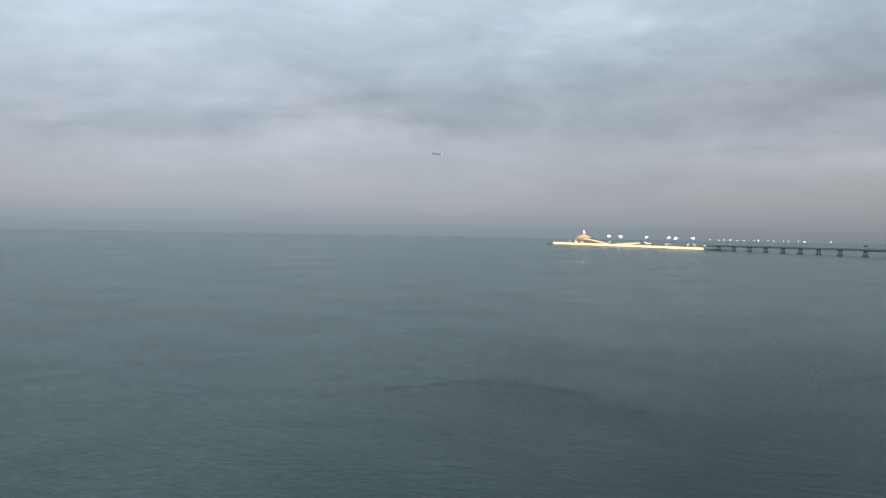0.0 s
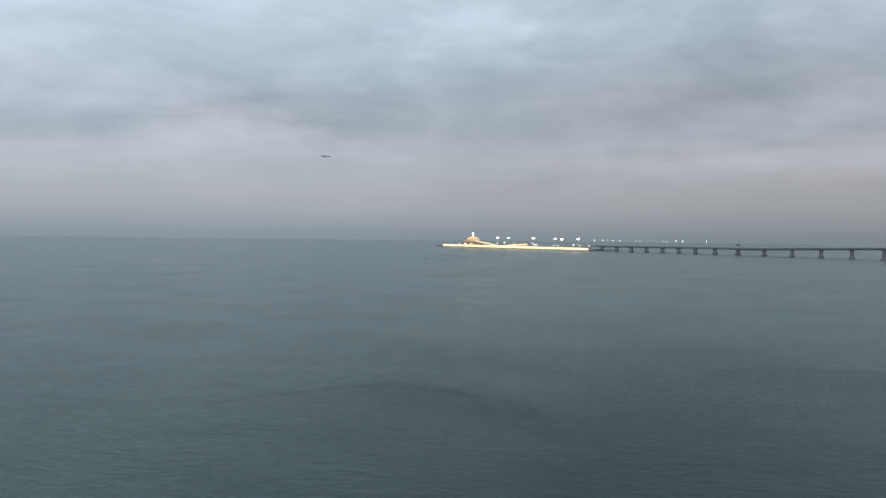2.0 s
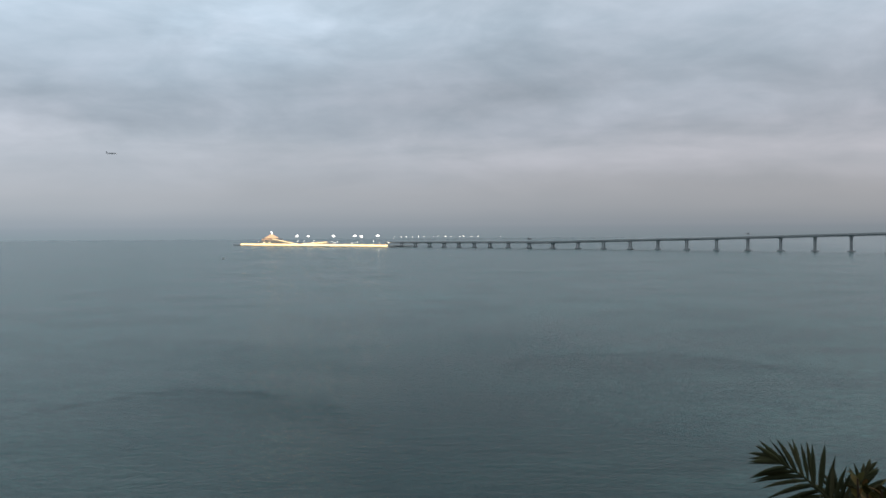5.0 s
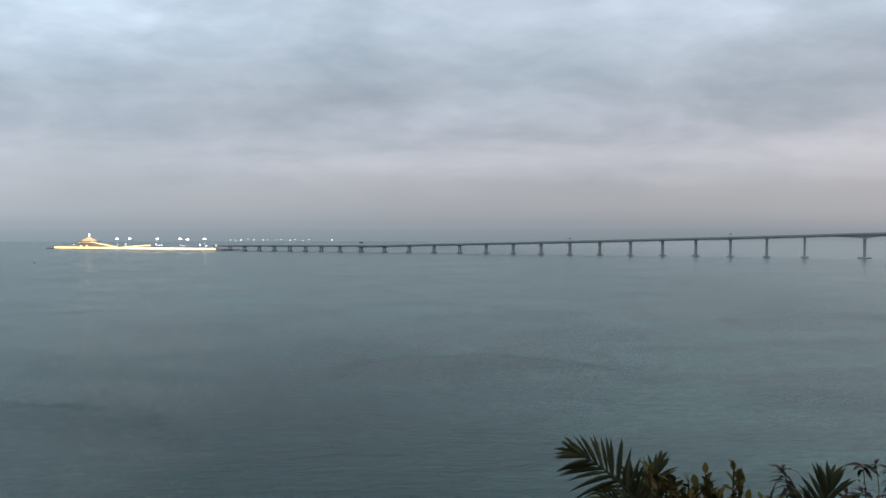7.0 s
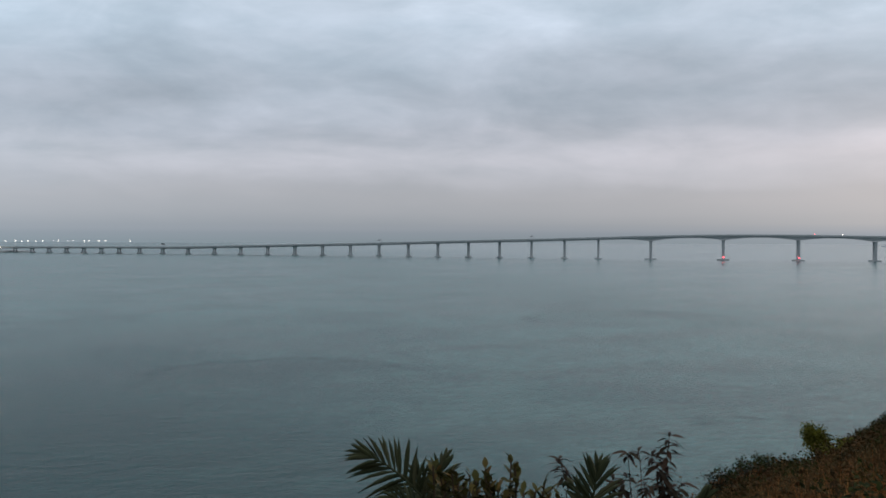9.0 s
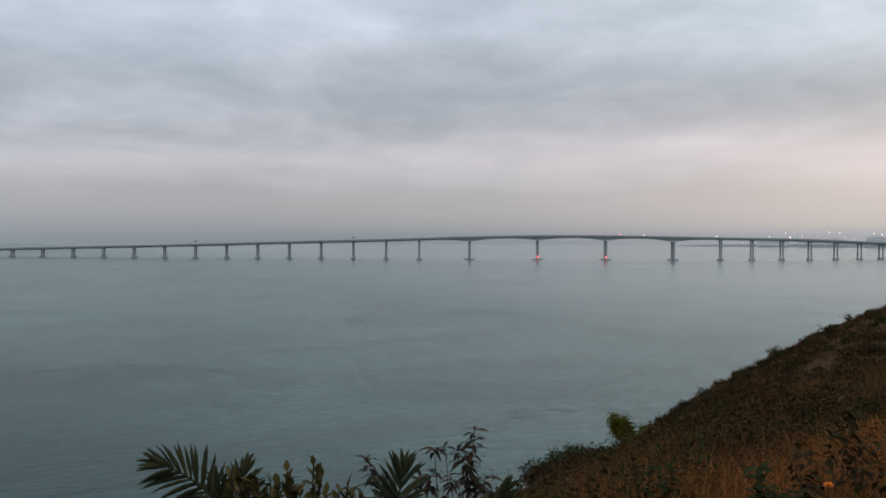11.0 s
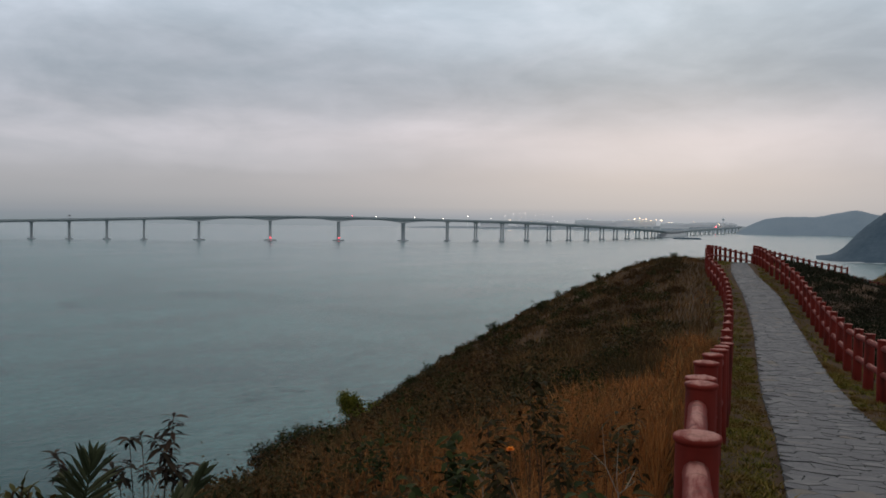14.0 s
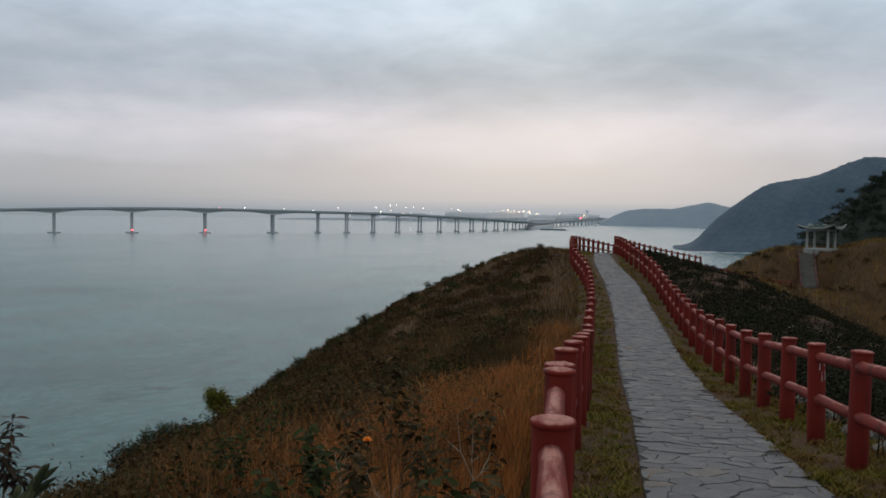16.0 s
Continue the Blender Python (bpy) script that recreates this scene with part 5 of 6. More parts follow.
def feather(parent, pts, length, angle, count, start=0.25, width=0.011, out=(0.35, 0.93, 0.1), droop=0.02):
    """A feather palm leaf: a rachis through pts, stiff narrow leaflets slanting forward on both sides of it."""
    fine, _ = spline(pts, 0.006)
    bm = bmesh.new()
    keep = fine[::5]
    tube(bm, [tuple(q) for q in keep], [0.0055 * (1 - 0.8 * k / len(keep)) + 0.001 for k in range(len(keep))], 6)
    stalk = part("frond", bm, PALM, parent)
    bm = bmesh.new()
    n = len(fine)
    flat = Vector(out).normalized()
    for k in range(count):
        u = start + (0.985 - start) * k / (count - 1)
        i = min(int(u * n), n - 2)
        p = Vector(fine[i])
        t = (Vector(fine[i + 1]) - p).normalized()
        side = flat.cross(t).normalized()
        leafy_u = k / (count - 1)
        for sgn in (1, -1):
            a = radians(angle * (1.1 - 0.75 * max(0.0, leafy_u - 0.55) / 0.45) + rnd.uniform(-7, 7))
            ln = length * (0.8 + 0.3 * math.sin(math.pi * leafy_u)) * rnd.uniform(0.85, 1.1) * (1 - 0.4 * max(0.0, leafy_u - 0.8) / 0.2)
            d = (t * math.cos(a) + side * sgn * math.sin(a) + flat * rnd.uniform(-0.28, 0.28)).normalized()
            across = (flat + side * rnd.uniform(-0.9, 0.9)).cross(d).normalized() * width * 0.5
            fold = d.cross(across).normalized() * width * 0.28
            rows = []
            for v, w in ((0.0, 0.35), (0.3, 1.0), (0.65, 0.8)):
                c = p + d * ln * v + Vector((0, 0, -droop * v * v * ln / 0.1))
                rows.append([bm.verts.new(c - across * w), bm.verts.new(c - fold * w), bm.verts.new(c + across * w)])
            tip = bm.verts.new(p + d * ln + Vector((0, 0, -droop * ln / 0.1)))
            for r0, r1 in zip(rows, rows[1:]):
                for j in (0, 1):
                    bm.faces.new((r0[j], r0[j + 1], r1[j + 1], r1[j]))
            for j in (0, 1):
                bm.faces.new((rows[-1][j], rows[-1][j + 1], tip))
    part("pinnate_blade", bm, PALM, stalk)
    return stalk


def young_palm(label, x, y, fronds):
    """A palm without much trunk; each frond is (points, leaflet length, slant, count, start, width)."""
    at = on_ground(x, y)
    palm = thing("young_palm", label, "palm", at, group="young palms")
    o = Vector(at)
    low = min(f[0][0][2] for f in fronds) - at[2]
    bm = bmesh.new()
    rings(bm, [(0.05, -0.3), (0.06, 0.0), (0.05, low * 0.35), (0.035, low * 0.62), (0.015, low * 0.7)], 9, jitter=0.15, rnd=rnd)
    part("trunk", bm, STEM, palm)
    for pts, ln, ang, cnt, st, wd in fronds:
        first = Vector(pts[0]) - o
        root = Vector((0, 0, low * 0.6))
        feather(palm, [tuple(root), tuple(root.lerp(first, 0.5) + Vector((0, 0, 0.06))), *(tuple(Vector(p) - o) for p in pts)], ln, ang, cnt, st, wd)
    return palm


young_palm("young feather palm with stiff dark green fronds", 0.6, 2.26, (
    ([(0.563, 2.267, 55.353), (0.537, 2.290, 55.397), (0.511, 2.310, 55.432), (0.479, 2.328, 55.463), (0.440, 2.348, 55.493), (0.399, 2.364, 55.515), (0.376, 2.373, 55.527)], 0.115, 50, 30, 0.62, 0.0105),
    ([(0.578, 2.332, 55.331), (0.578, 2.352, 55.391), (0.591, 2.362, 55.439), (0.602, 2.368, 55.471), (0.615, 2.370, 55.496)], 0.085, 38, 24, 0.6, 0.0105),
    ([(0.552, 2.290, 55.346), (0.541, 2.311, 55.398), (0.530, 2.325, 55.430), (0.522, 2.341, 55.458), (0.523, 2.351, 55.478)], 0.09, 30, 18, 0.6, 0.0105),
    ([(0.500, 2.207, 55.376), (0.478, 2.228, 55.412), (0.448, 2.245, 55.430), (0.416, 2.258, 55.432)], 0.07, 40, 18, 0.7, 0.0095)))
young_palm("small feather palm with an upright fan of leaflets", 0.99, 2.2, (
    ([(0.976, 2.223, 55.320), (0.994, 2.237, 55.389), (1.008, 2.246, 55.445), (1.016, 2.252, 55.475)], 0.115, 42, 20, 0.55, 0.013),
    ([(0.989, 2.248, 55.311), (0.978, 2.275, 55.371), (0.970, 2.293, 55.400), (0.959, 2.303, 55.412)], 0.08, 45, 14, 0.6, 0.012)))
young_palm("palm seedling with a tall bent frond among leafy stems", 1.1, 1.94, (
    ([(1.055, 1.947, 55.349), (1.096, 1.943, 55.390), (1.132, 1.943, 55.440), (1.150, 1.944, 55.475)], 0.085, 26, 12, 0.6, 0.016),
    ([(1.045, 1.954, 55.350), (1.073, 1.953, 55.380), (1.088, 1.959, 55.412), (1.096, 1.963, 55.432)], 0.07, 30, 10, 0.62, 0.014)))
young_palm("low palm seedling with short upright leaflets", 1.33, 2.22, (
    ([(1.283, 2.223, 55.236), (1.320, 2.212, 55.262), (1.361, 2.193, 55.278), (1.399, 2.168, 55.275)], 0.075, 75, 12, 0.55, 0.009),
    ([(1.276, 2.259, 55.270), (1.290, 2.255, 55.310), (1.296, 2.250, 55.340)], 0.06, 35, 10, 0.55, 0.009)))

# low shrub of upright olive leaves
OL = leaf_mesh("leaf", 0.033, 0.019, 0.12, OLIVE)
at = on_ground(0.64, 2.1)
shrub = thing("broadleaf_shrub", "low shrub of upright olive-yellow leaves", "shrub", at)
o = Vector(at)
for q in range(46):
    if q < 8:
        tip = Vector((0.515 + 0.014 * q, 2.168 - 0.006 * q, 55.53 - 0.0035 * q - 0.012 * (q % 3)))
    elif q < 14:
        tip = Vector(((0.637, 2.124, 55.524), (0.645, 2.117, 55.498), (0.698, 2.105, 55.544), (0.706, 2.098, 55.525), (0.712, 2.09, 55.505), (0.768, 2.059, 55.494))[q - 8])
    else:
        u = rnd.random()
        tip = Vector((0.50 + 0.31 * u, 2.17 - 0.13 * u + rnd.uniform(-0.03, 0.03), 55.46 + rnd.uniform(-0.04, 0.035) * (1 - 0.3 * u)))
    tip -= o
    bm = bmesh.new()
    root = Vector((rnd.uniform(-0.08, 0.08), rnd.uniform(-0.06, 0.06), -0.05))
    bend = root.lerp(tip, 0.6) + Vector((rnd.uniform(-0.03, 0.03), rnd.uniform(-0.03, 0.03), 0.02))
    pts, _ = spline([tuple(root), tuple(bend), tuple(tip)], 0.06)
    tube(bm, [tuple(p) for p in pts] + [tuple(tip)], 0.0022, 5)
    stem = part("stem", bm, STEM, shrub)
    for k in range(9 if q < 14 else 7):
        p = tip + (bend - tip).normalized() * 0.009 * k
        lf = part("leaf", OL, OLIVE, stem)
        lf.matrix_basis = pose(p.x, p.y, p.z, rnd.uniform(-30, 30), rnd.uniform(-80, -35) + k * 4, rnd.uniform(0, 360)) @ Matrix.Scale(rnd.uniform(0.65, 1.05), 4)

# taller shrub with whorls of drooping maroon-tinged leaves
ML = leaf_mesh("leaf", 0.05, 0.0165, 0.62, MAROON)
SL = leaf_mesh("leaf", 0.038, 0.0135, 0.65, MAROON)
at = on_ground(1.2, 2.3)
shrub = thing("drooping_leaf_shrub", "slender shrub with drooping dark maroon-green leaves", "shrub", at)
o = Vector(at)
for pts, reach, gap, leaf in (
        ([(1.240, 2.296, 55.276), (1.257, 2.313, 55.353), (1.271, 2.324, 55.416), (1.285, 2.333, 55.477), (1.293, 2.338, 55.512)], 0.23, 0.0105, ML),
        ([(1.244, 2.300, 55.33), (1.249, 2.306, 55.390), (1.246, 2.319, 55.427), (1.233, 2.338, 55.460)], 0.075, 0.011, ML),
        ([(1.158, 2.310, 55.277), (1.164, 2.334, 55.356), (1.169, 2.350, 55.415), (1.171, 2.365, 55.467)], 0.012, 0.004, ML),
        ([(1.181, 2.297, 55.280), (1.193, 2.323, 55.374), (1.198, 2.338, 55.433), (1.198, 2.351, 55.473)], 0.012, 0.007, SL),
        ([(1.119, 2.299, 55.284), (1.126, 2.322, 55.363), (1.139, 2.326, 55.398), (1.156, 2.321, 55.413)], 0.09, 0.011, ML),
        ([(1.092, 2.313, 55.282), (1.098, 2.340, 55.367), (1.113, 2.342, 55.398)], 0.07, 0.012, SL),
        ([(1.093, 2.568, 55.199), (1.094, 2.602, 55.301), (1.088, 2.620, 55.349), (1.080, 2.637, 55.391)], 0.085, 0.009, ML),
        ([(1.274, 2.309, 55.269), (1.299, 2.317, 55.336), (1.321, 2.317, 55.376)], 0.10, 0.0095, ML),
        ([(1.172, 2.259, 55.293), (1.181, 2.280, 55.371), (1.181, 2.292, 55.404)], 0.08, 0.012, SL)):
    pts = [tuple(Vector(p) - o) for p in pts]
    fine, run = spline([(rnd.uniform(-0.03, 0.03), rnd.uniform(-0.03, 0.03), -0.05), *pts], 0.004)
    bm = bmesh.new()
    tube(bm, [tuple(q) for q in fine[::8]] + [tuple(fine[-1])], [0.0032 - 0.002 * k / (len(fine) / 8) for k in range(len(fine[::8]) + 1)], 5)
    stem = part("stem", bm, STEM, shrub)
    turn = rnd.uniform(0, 360)
    for k in range(int(reach / gap) + 1):
        q = fine[max(0, len(fine) - 1 - int(k * gap / 0.004))]
        for j in (0, 1, 2):
            turn += 137.5
            lf = part("leaf", leaf, MAROON, stem)
            lf.matrix_basis = pose(q[0], q[1], q[2], rnd.uniform(-20, 20), rnd.uniform(-50, -8) + 7 * min(k, 3), turn + rnd.uniform(-20, 20)) @ Matrix.Scale(rnd.uniform(0.6, 1.0), 4)


def leafy_bush(name, label, at, radius, tall, count, size, mat, stems=5, seed=1, bare=0.05):
    """A bush: several stems and a crown of many small leaves in uneven clumps."""
    rnd = random.Random(seed)
    b = thing(name, label, "bush", at)
    bm = bmesh.new()
    clumps = []
    for k in range(stems):
        a = 2 * math.pi * k / stems + rnd.uniform(-0.4, 0.4)
        tip = Vector((math.cos(a) * radius * rnd.uniform(0.3, 0.8), math.sin(a) * radius * rnd.uniform(0.3, 0.8), tall * rnd.uniform(0.6, 1.0)))
        pts, _ = spline([(0, 0, -0.15), tuple(tip * 0.5 + Vector((rnd.uniform(-0.1, 0.1) * radius, 0, 0))), tuple(tip)], tall / 8)
        tube(bm, [tuple(q) for q in pts], [0.02 * tall * (1 - 0.7 * i / len(pts)) + 0.003 for i in range(len(pts))], 5)
        clumps += [tip, tip * 0.75 + Vector((rnd.uniform(-0.3, 0.3) * radius, rnd.uniform(-0.3, 0.3) * radius, 0))]
    part("woody_base", bm, STEM, b)
    cs = []
    for c in clumps:
        cs.append(np.array(c) + RNG.normal(size=(count // len(clumps), 3)) * np.array([radius, radius, tall * 0.5]) * 0.18)
    cs = np.concatenate(cs)
    cs = cs[cs[:, 2] > bare * tall]
    v, f = leaves(cs, RNG.uniform(size * 0.6, size, len(cs)))
    part("foliage", raw_mesh("foliage", v, f, mat), mat, b)
    return b


def bare_shrub(name, label, at, tall, count, seed, mat=None, leafy_tips=0, spread=0.5):
    """A tuft of thin forked twigs."""
    rnd = random.Random(seed)
    b = thing(name, label, "shrub", at)
    bm = bmesh.new()
    tips = []
    for k in range(count):
        a = rnd.uniform(0, 2 * math.pi)
        out = rnd.uniform(0.1, 1.0) * spread * tall
        tip = Vector((math.cos(a) * out, math.sin(a) * out, tall * rnd.uniform(0.6, 1.0)))
        mid = tip * 0.5 + Vector((rnd.uniform(-0.06, 0.06), rnd.uniform(-0.06, 0.06), 0.05)) * tall
        tube(bm, [(0, 0, -0.1), tuple(mid), tuple(tip)], [0.011 * tall + 0.002, 0.007 * tall + 0.0015, 0.0015], 4)
        for j in range(3):
            q = mid.lerp(tip, rnd.uniform(0.0, 0.8))
            e = q + Vector((rnd.uniform(-0.25, 0.25), rnd.uniform(-0.25, 0.25), rnd.uniform(0.08, 0.25))) * tall
            tube(bm, [tuple(q), tuple(e)], [0.005 * tall + 0.001, 0.001], 4)
            tips.append(e)
        tips.append(tip)
    part("branchwork", bm, mat or STEM, b)
    if leafy_tips:
        c = np.array([tuple(t) for t in tips for _ in range(leafy_tips)]) + RNG.normal(size=(len(tips) * leafy_tips, 3)) * 0.05 * tall
        v, f = leaves(c, RNG.uniform(0.05, 0.1, len(c)) * max(tall, 0.5))
        part("foliage", raw_mesh("foliage", v, f, DARKLEAF), DARKLEAF, b)
    return b


leafy_bush("green_bush", "round yellow-green bush standing up from the slope's edge", on_ground(20.0, 23.4), 0.52, 1.3, 3600, 0.11, BUSH, 7, 4, 0.42)
leafy_bush("green_bush", "small yellow-green bush low on the slope", on_ground(17.2, 19.2), 0.5, 0.6, 700, 0.11, BUSH, 5, 5)
for k, (bx, by, tall) in enumerate([(12.6, 17.6, 0.9), (13.6, 18.4, 1.0), (14.6, 19.0, 0.8), (11.6, 16.4, 0.8), (15.6, 19.6, 0.7), (24, 23.6, 0.7), (26, 24.2, 0.5), (28.5, 25.0, 0.7), (32, 25.6, 0.6), (34.0, 26.2, 0.8), (37.5, 26.6, 0.5), (41.0, 26.6, 0.5), (43.4, 25.6, 0.55), (44.6, 25.0, 0.6), (45.6, 24.9, 0.45), (42, 25.3, 0.4), (22, 23.4, 0.6), (23, 23.6, 0.7), (29.6, 25.2, 0.9), (30.5, 25.3, 0.6), (36, 26.5, 0.6), (39.5, 26.7, 0.7)]):
    bare_shrub("twiggy_shrub", "sparse twiggy shrub on the slope's skyline", on_ground(bx, by), tall * 0.85, 16, 30 + k, leafy_tips=9)
for k, (bx, by, tall) in enumerate([(12.2, 17.2, 0.7), (13.2, 18.0, 0.8), (14.2, 18.6, 0.6), (11.0, 15.8, 0.7), (15.4, 19.2, 0.5)]):
    leafy_bush("dark_bush", "dark green-black bush on the edge of the slope", on_ground(bx, by), 0.42, tall * 0.85, 1300, 0.06, SHADE, 7, 140 + k)

BL = leaf_mesh("leaf", 0.036, 0.02, 0.4, DARKLEAF)
YL = leaf_mesh("leaf", 0.034, 0.014, 0.5, WEEDDARK)


def tall_weed(label, tips, leaf, mat, per, seed, stem_mat, reach=0.16):
    """A straggling weed: thin stems from one root to the given tips, leaves along the upper part."""
    rnd = random.Random(seed)
    cx, cy = sum(p[0] for p in tips) / len(tips), sum(p[1] for p in tips) / len(tips)
    at = on_ground(cx, cy)
    w = thing("tall_weed", label, "weed", at, group="weeds in the dry grass")
    if not per:
        knot = sum((Vector(p) - Vector(at) for p in tips), Vector()) / len(tips)
        knot = Vector((knot.x * 0.6, knot.y * 0.6, min(t[2] for t in tips) - at[2] - 0.06))
        bm = bmesh.new()
        tube(bm, [(0, 0, -0.06), tuple(knot * 0.5 + Vector((0.03, -0.02, 0))), tuple(knot)], [0.0028, 0.0024, 0.002], 5)
        stem = part("stem", bm, stem_mat, w)
        for tip in tips:
            tip = Vector(tip) - Vector(at)
            bm = bmesh.new()
            a = knot.lerp(tip, 0.35) + Vector([rnd.uniform(-0.02, 0.02) for _ in range(3)])
            b = knot.lerp(tip, 0.7) + Vector([rnd.uniform(-0.013, 0.013) for _ in range(3)])
            tube(bm, [tuple(knot), tuple(a), tuple(b), tuple(tip)], [0.0014, 0.0012, 0.0009, 0.0005], 5)
            e = a + Vector((rnd.uniform(-0.04, 0.04), rnd.uniform(-0.04, 0.04), rnd.uniform(0.015, 0.04)))
            tube(bm, [tuple(a), tuple(e)], [0.0011, 0.0005], 5)
            part("twig", bm, stem_mat, stem)
        return w
    for tip in tips:
        tip = Vector(tip) - Vector(at)
        crook = 0.06 if per else 0.16
        bend = tip * (0.55 if per else 0.72) + Vector((rnd.uniform(-crook, crook), rnd.uniform(-crook, crook), 0.03))
        bm = bmesh.new()
        pts, _ = spline([(rnd.uniform(-0.02, 0.02), rnd.uniform(-0.02, 0.02), -0.06), tuple(bend), tuple(tip)], 0.05)
        tube(bm, [tuple(q) for q in pts], [0.0026 - 0.0016 * i / len(pts) for i in range(len(pts))], 5)
        stem = part("stem", bm, stem_mat, w)
        for k in range(per):
            q = tip + (bend - tip).normalized() * (reach * (k / per) ** 0.9) + Vector((rnd.uniform(-0.02, 0.02), rnd.uniform(-0.02, 0.02), 0))
            lf = part("leaf", leaf, mat, stem)
            lf.matrix_basis = pose(q.x, q.y, q.z, rnd.uniform(-35, 35), rnd.uniform(-45, 25), rnd.uniform(0, 360)) @ Matrix.Scale(rnd.uniform(0.7, 1.4), 4)
    return w


tall_weed("dark brown-green straggling weed above the dry grass", [(2.491, 1.990, 55.583), (2.568, 2.000, 55.512), (2.568, 2.107, 55.451), (2.553, 1.908, 55.451), (2.548, 2.026, 55.420), (2.634, 2.020, 55.389)], YL, WEEDDARK, 33, 200, STEM)
tall_weed("dark broad-leaved straggling weed beside the orange blossom", [(1.757, 1.694, 55.491), (1.813, 1.709, 55.461), (1.839, 1.755, 55.486)], BL, DARKLEAF, 21, 201, STEM)
tall_weed("dark weed with drooping leaves in dry grass", [(1.941, 1.714, 55.527), (2.002, 1.725, 55.496), (2.053, 1.745, 55.430)], YL, WEEDDARK, 30, 202, STEM)
tall_weed("dark green leafy weed low in the grass", [(1.675, 1.561, 55.466), (1.726, 1.577, 55.440)], BL, DARKLEAF, 18, 203, STEM)
tall_weed("olive leafy weed on a pale stem", [(1.726, 1.500, 55.491), (1.767, 1.526, 55.451), (1.818, 1.541, 55.400)], YL, WEEDDARK, 33, 204, STEM)
tall_weed("dark green broad-leaved weed beside bleached twigs", [(1.619, 1.153, 55.507), (1.665, 1.159, 55.476), (1.716, 1.153, 55.456)], BL, DARKLEAF, 27, 205, STEM)
tall_weed("dark green low weed in orange grass", [(1.573, 1.663, 55.415), (1.630, 1.679, 55.384), (1.660, 1.714, 55.349)], BL, DARKLEAF, 24, 206, STEM)
tall_weed("brown straggling weed with small leaves", [(2.216, 1.526, 55.400), (2.201, 1.643, 55.364), (2.272, 1.633, 55.389), (2.145, 1.623, 55.456)], YL, WEEDDARK, 27, 207, STEM)
tall_weed("brown straggling weed near the fence", [(2.507, 1.623, 55.410), (2.583, 1.623, 55.349), (2.593, 1.714, 55.420), (2.537, 1.577, 55.481)], YL, WEEDDARK, 27, 208, STEM)
tall_weed("olive weed on the lower slope", [(2.629, 3.000, 55.083), (2.711, 3.035, 55.022), (2.711, 3.148, 55.063), (2.675, 2.959, 55.109)], BL, DARKLEAF, 27, 209, STEM)
tall_weed("olive weed below the green bush", [(3.114, 3.234, 55.119), (3.221, 3.260, 55.073), (3.200, 3.408, 55.063)], BL, WEEDDARK, 14, 210, STEM)
tall_weed("leafy weed at the fence foot", [(1.507, 0.960, 55.553), (1.553, 0.960, 55.527), (1.563, 1.011, 55.507)], YL, WEEDDARK, 27, 211, STEM)
tall_weed("bleached forked dead twig in dry grass", [(1.945, 1.325, 55.56), (2.0, 1.31, 55.545), (2.075, 1.30, 55.425)], YL, WEEDDARK, 0, 212, TWIG)
tall_weed("bleached forked dead twig beside the weeds", [(1.869, 1.643, 55.42), (1.90, 1.720, 55.40)], YL, WEEDDARK, 0, 213, TWIG)
tall_weed("pale dead stalk lying through the grass", [(1.675, 1.408, 55.451), (1.767, 1.368, 55.400)], YL, WEEDDARK, 0, 214, TWIG)
# a single orange blossom in the grass
bl = thing("orange_blossom", "bright orange ragged blossom on a thin stalk", "flower", on_ground(1.823, 1.531))
bz = 55.472 - bl.matrix_basis.translation.z
bm = bmesh.new()
tube(bm, [(0, 0, -0.05), (0.02, 0.0, bz * 0.5), (0, 0, bz)], 0.0015, 5)
part("stalk", bm, STEM, bl)
for k in range(14):
    bm = bmesh.new()
    a, e = 2 * math.pi * k * 0.382, 0.2 + 0.9 * (k / 14)
    d = Vector((math.cos(a) * math.cos(e), math.sin(a) * math.cos(e), math.sin(e)))
    sd = d.cross(Vector((0, 0, 1))).normalized()
    vs = [bm.verts.new(Vector((0, 0, bz)) + c) for c in (d * 0.002, d * 0.009 + sd * 0.006, d * 0.014 + sd * 0.002, d * 0.014 - sd * 0.002, d * 0.009 - sd * 0.006)]
    bm.faces.new(vs)
    part("petal", bm, ORANGE, bl)

# ---------------------------------------------------------------- pavilion and its steps


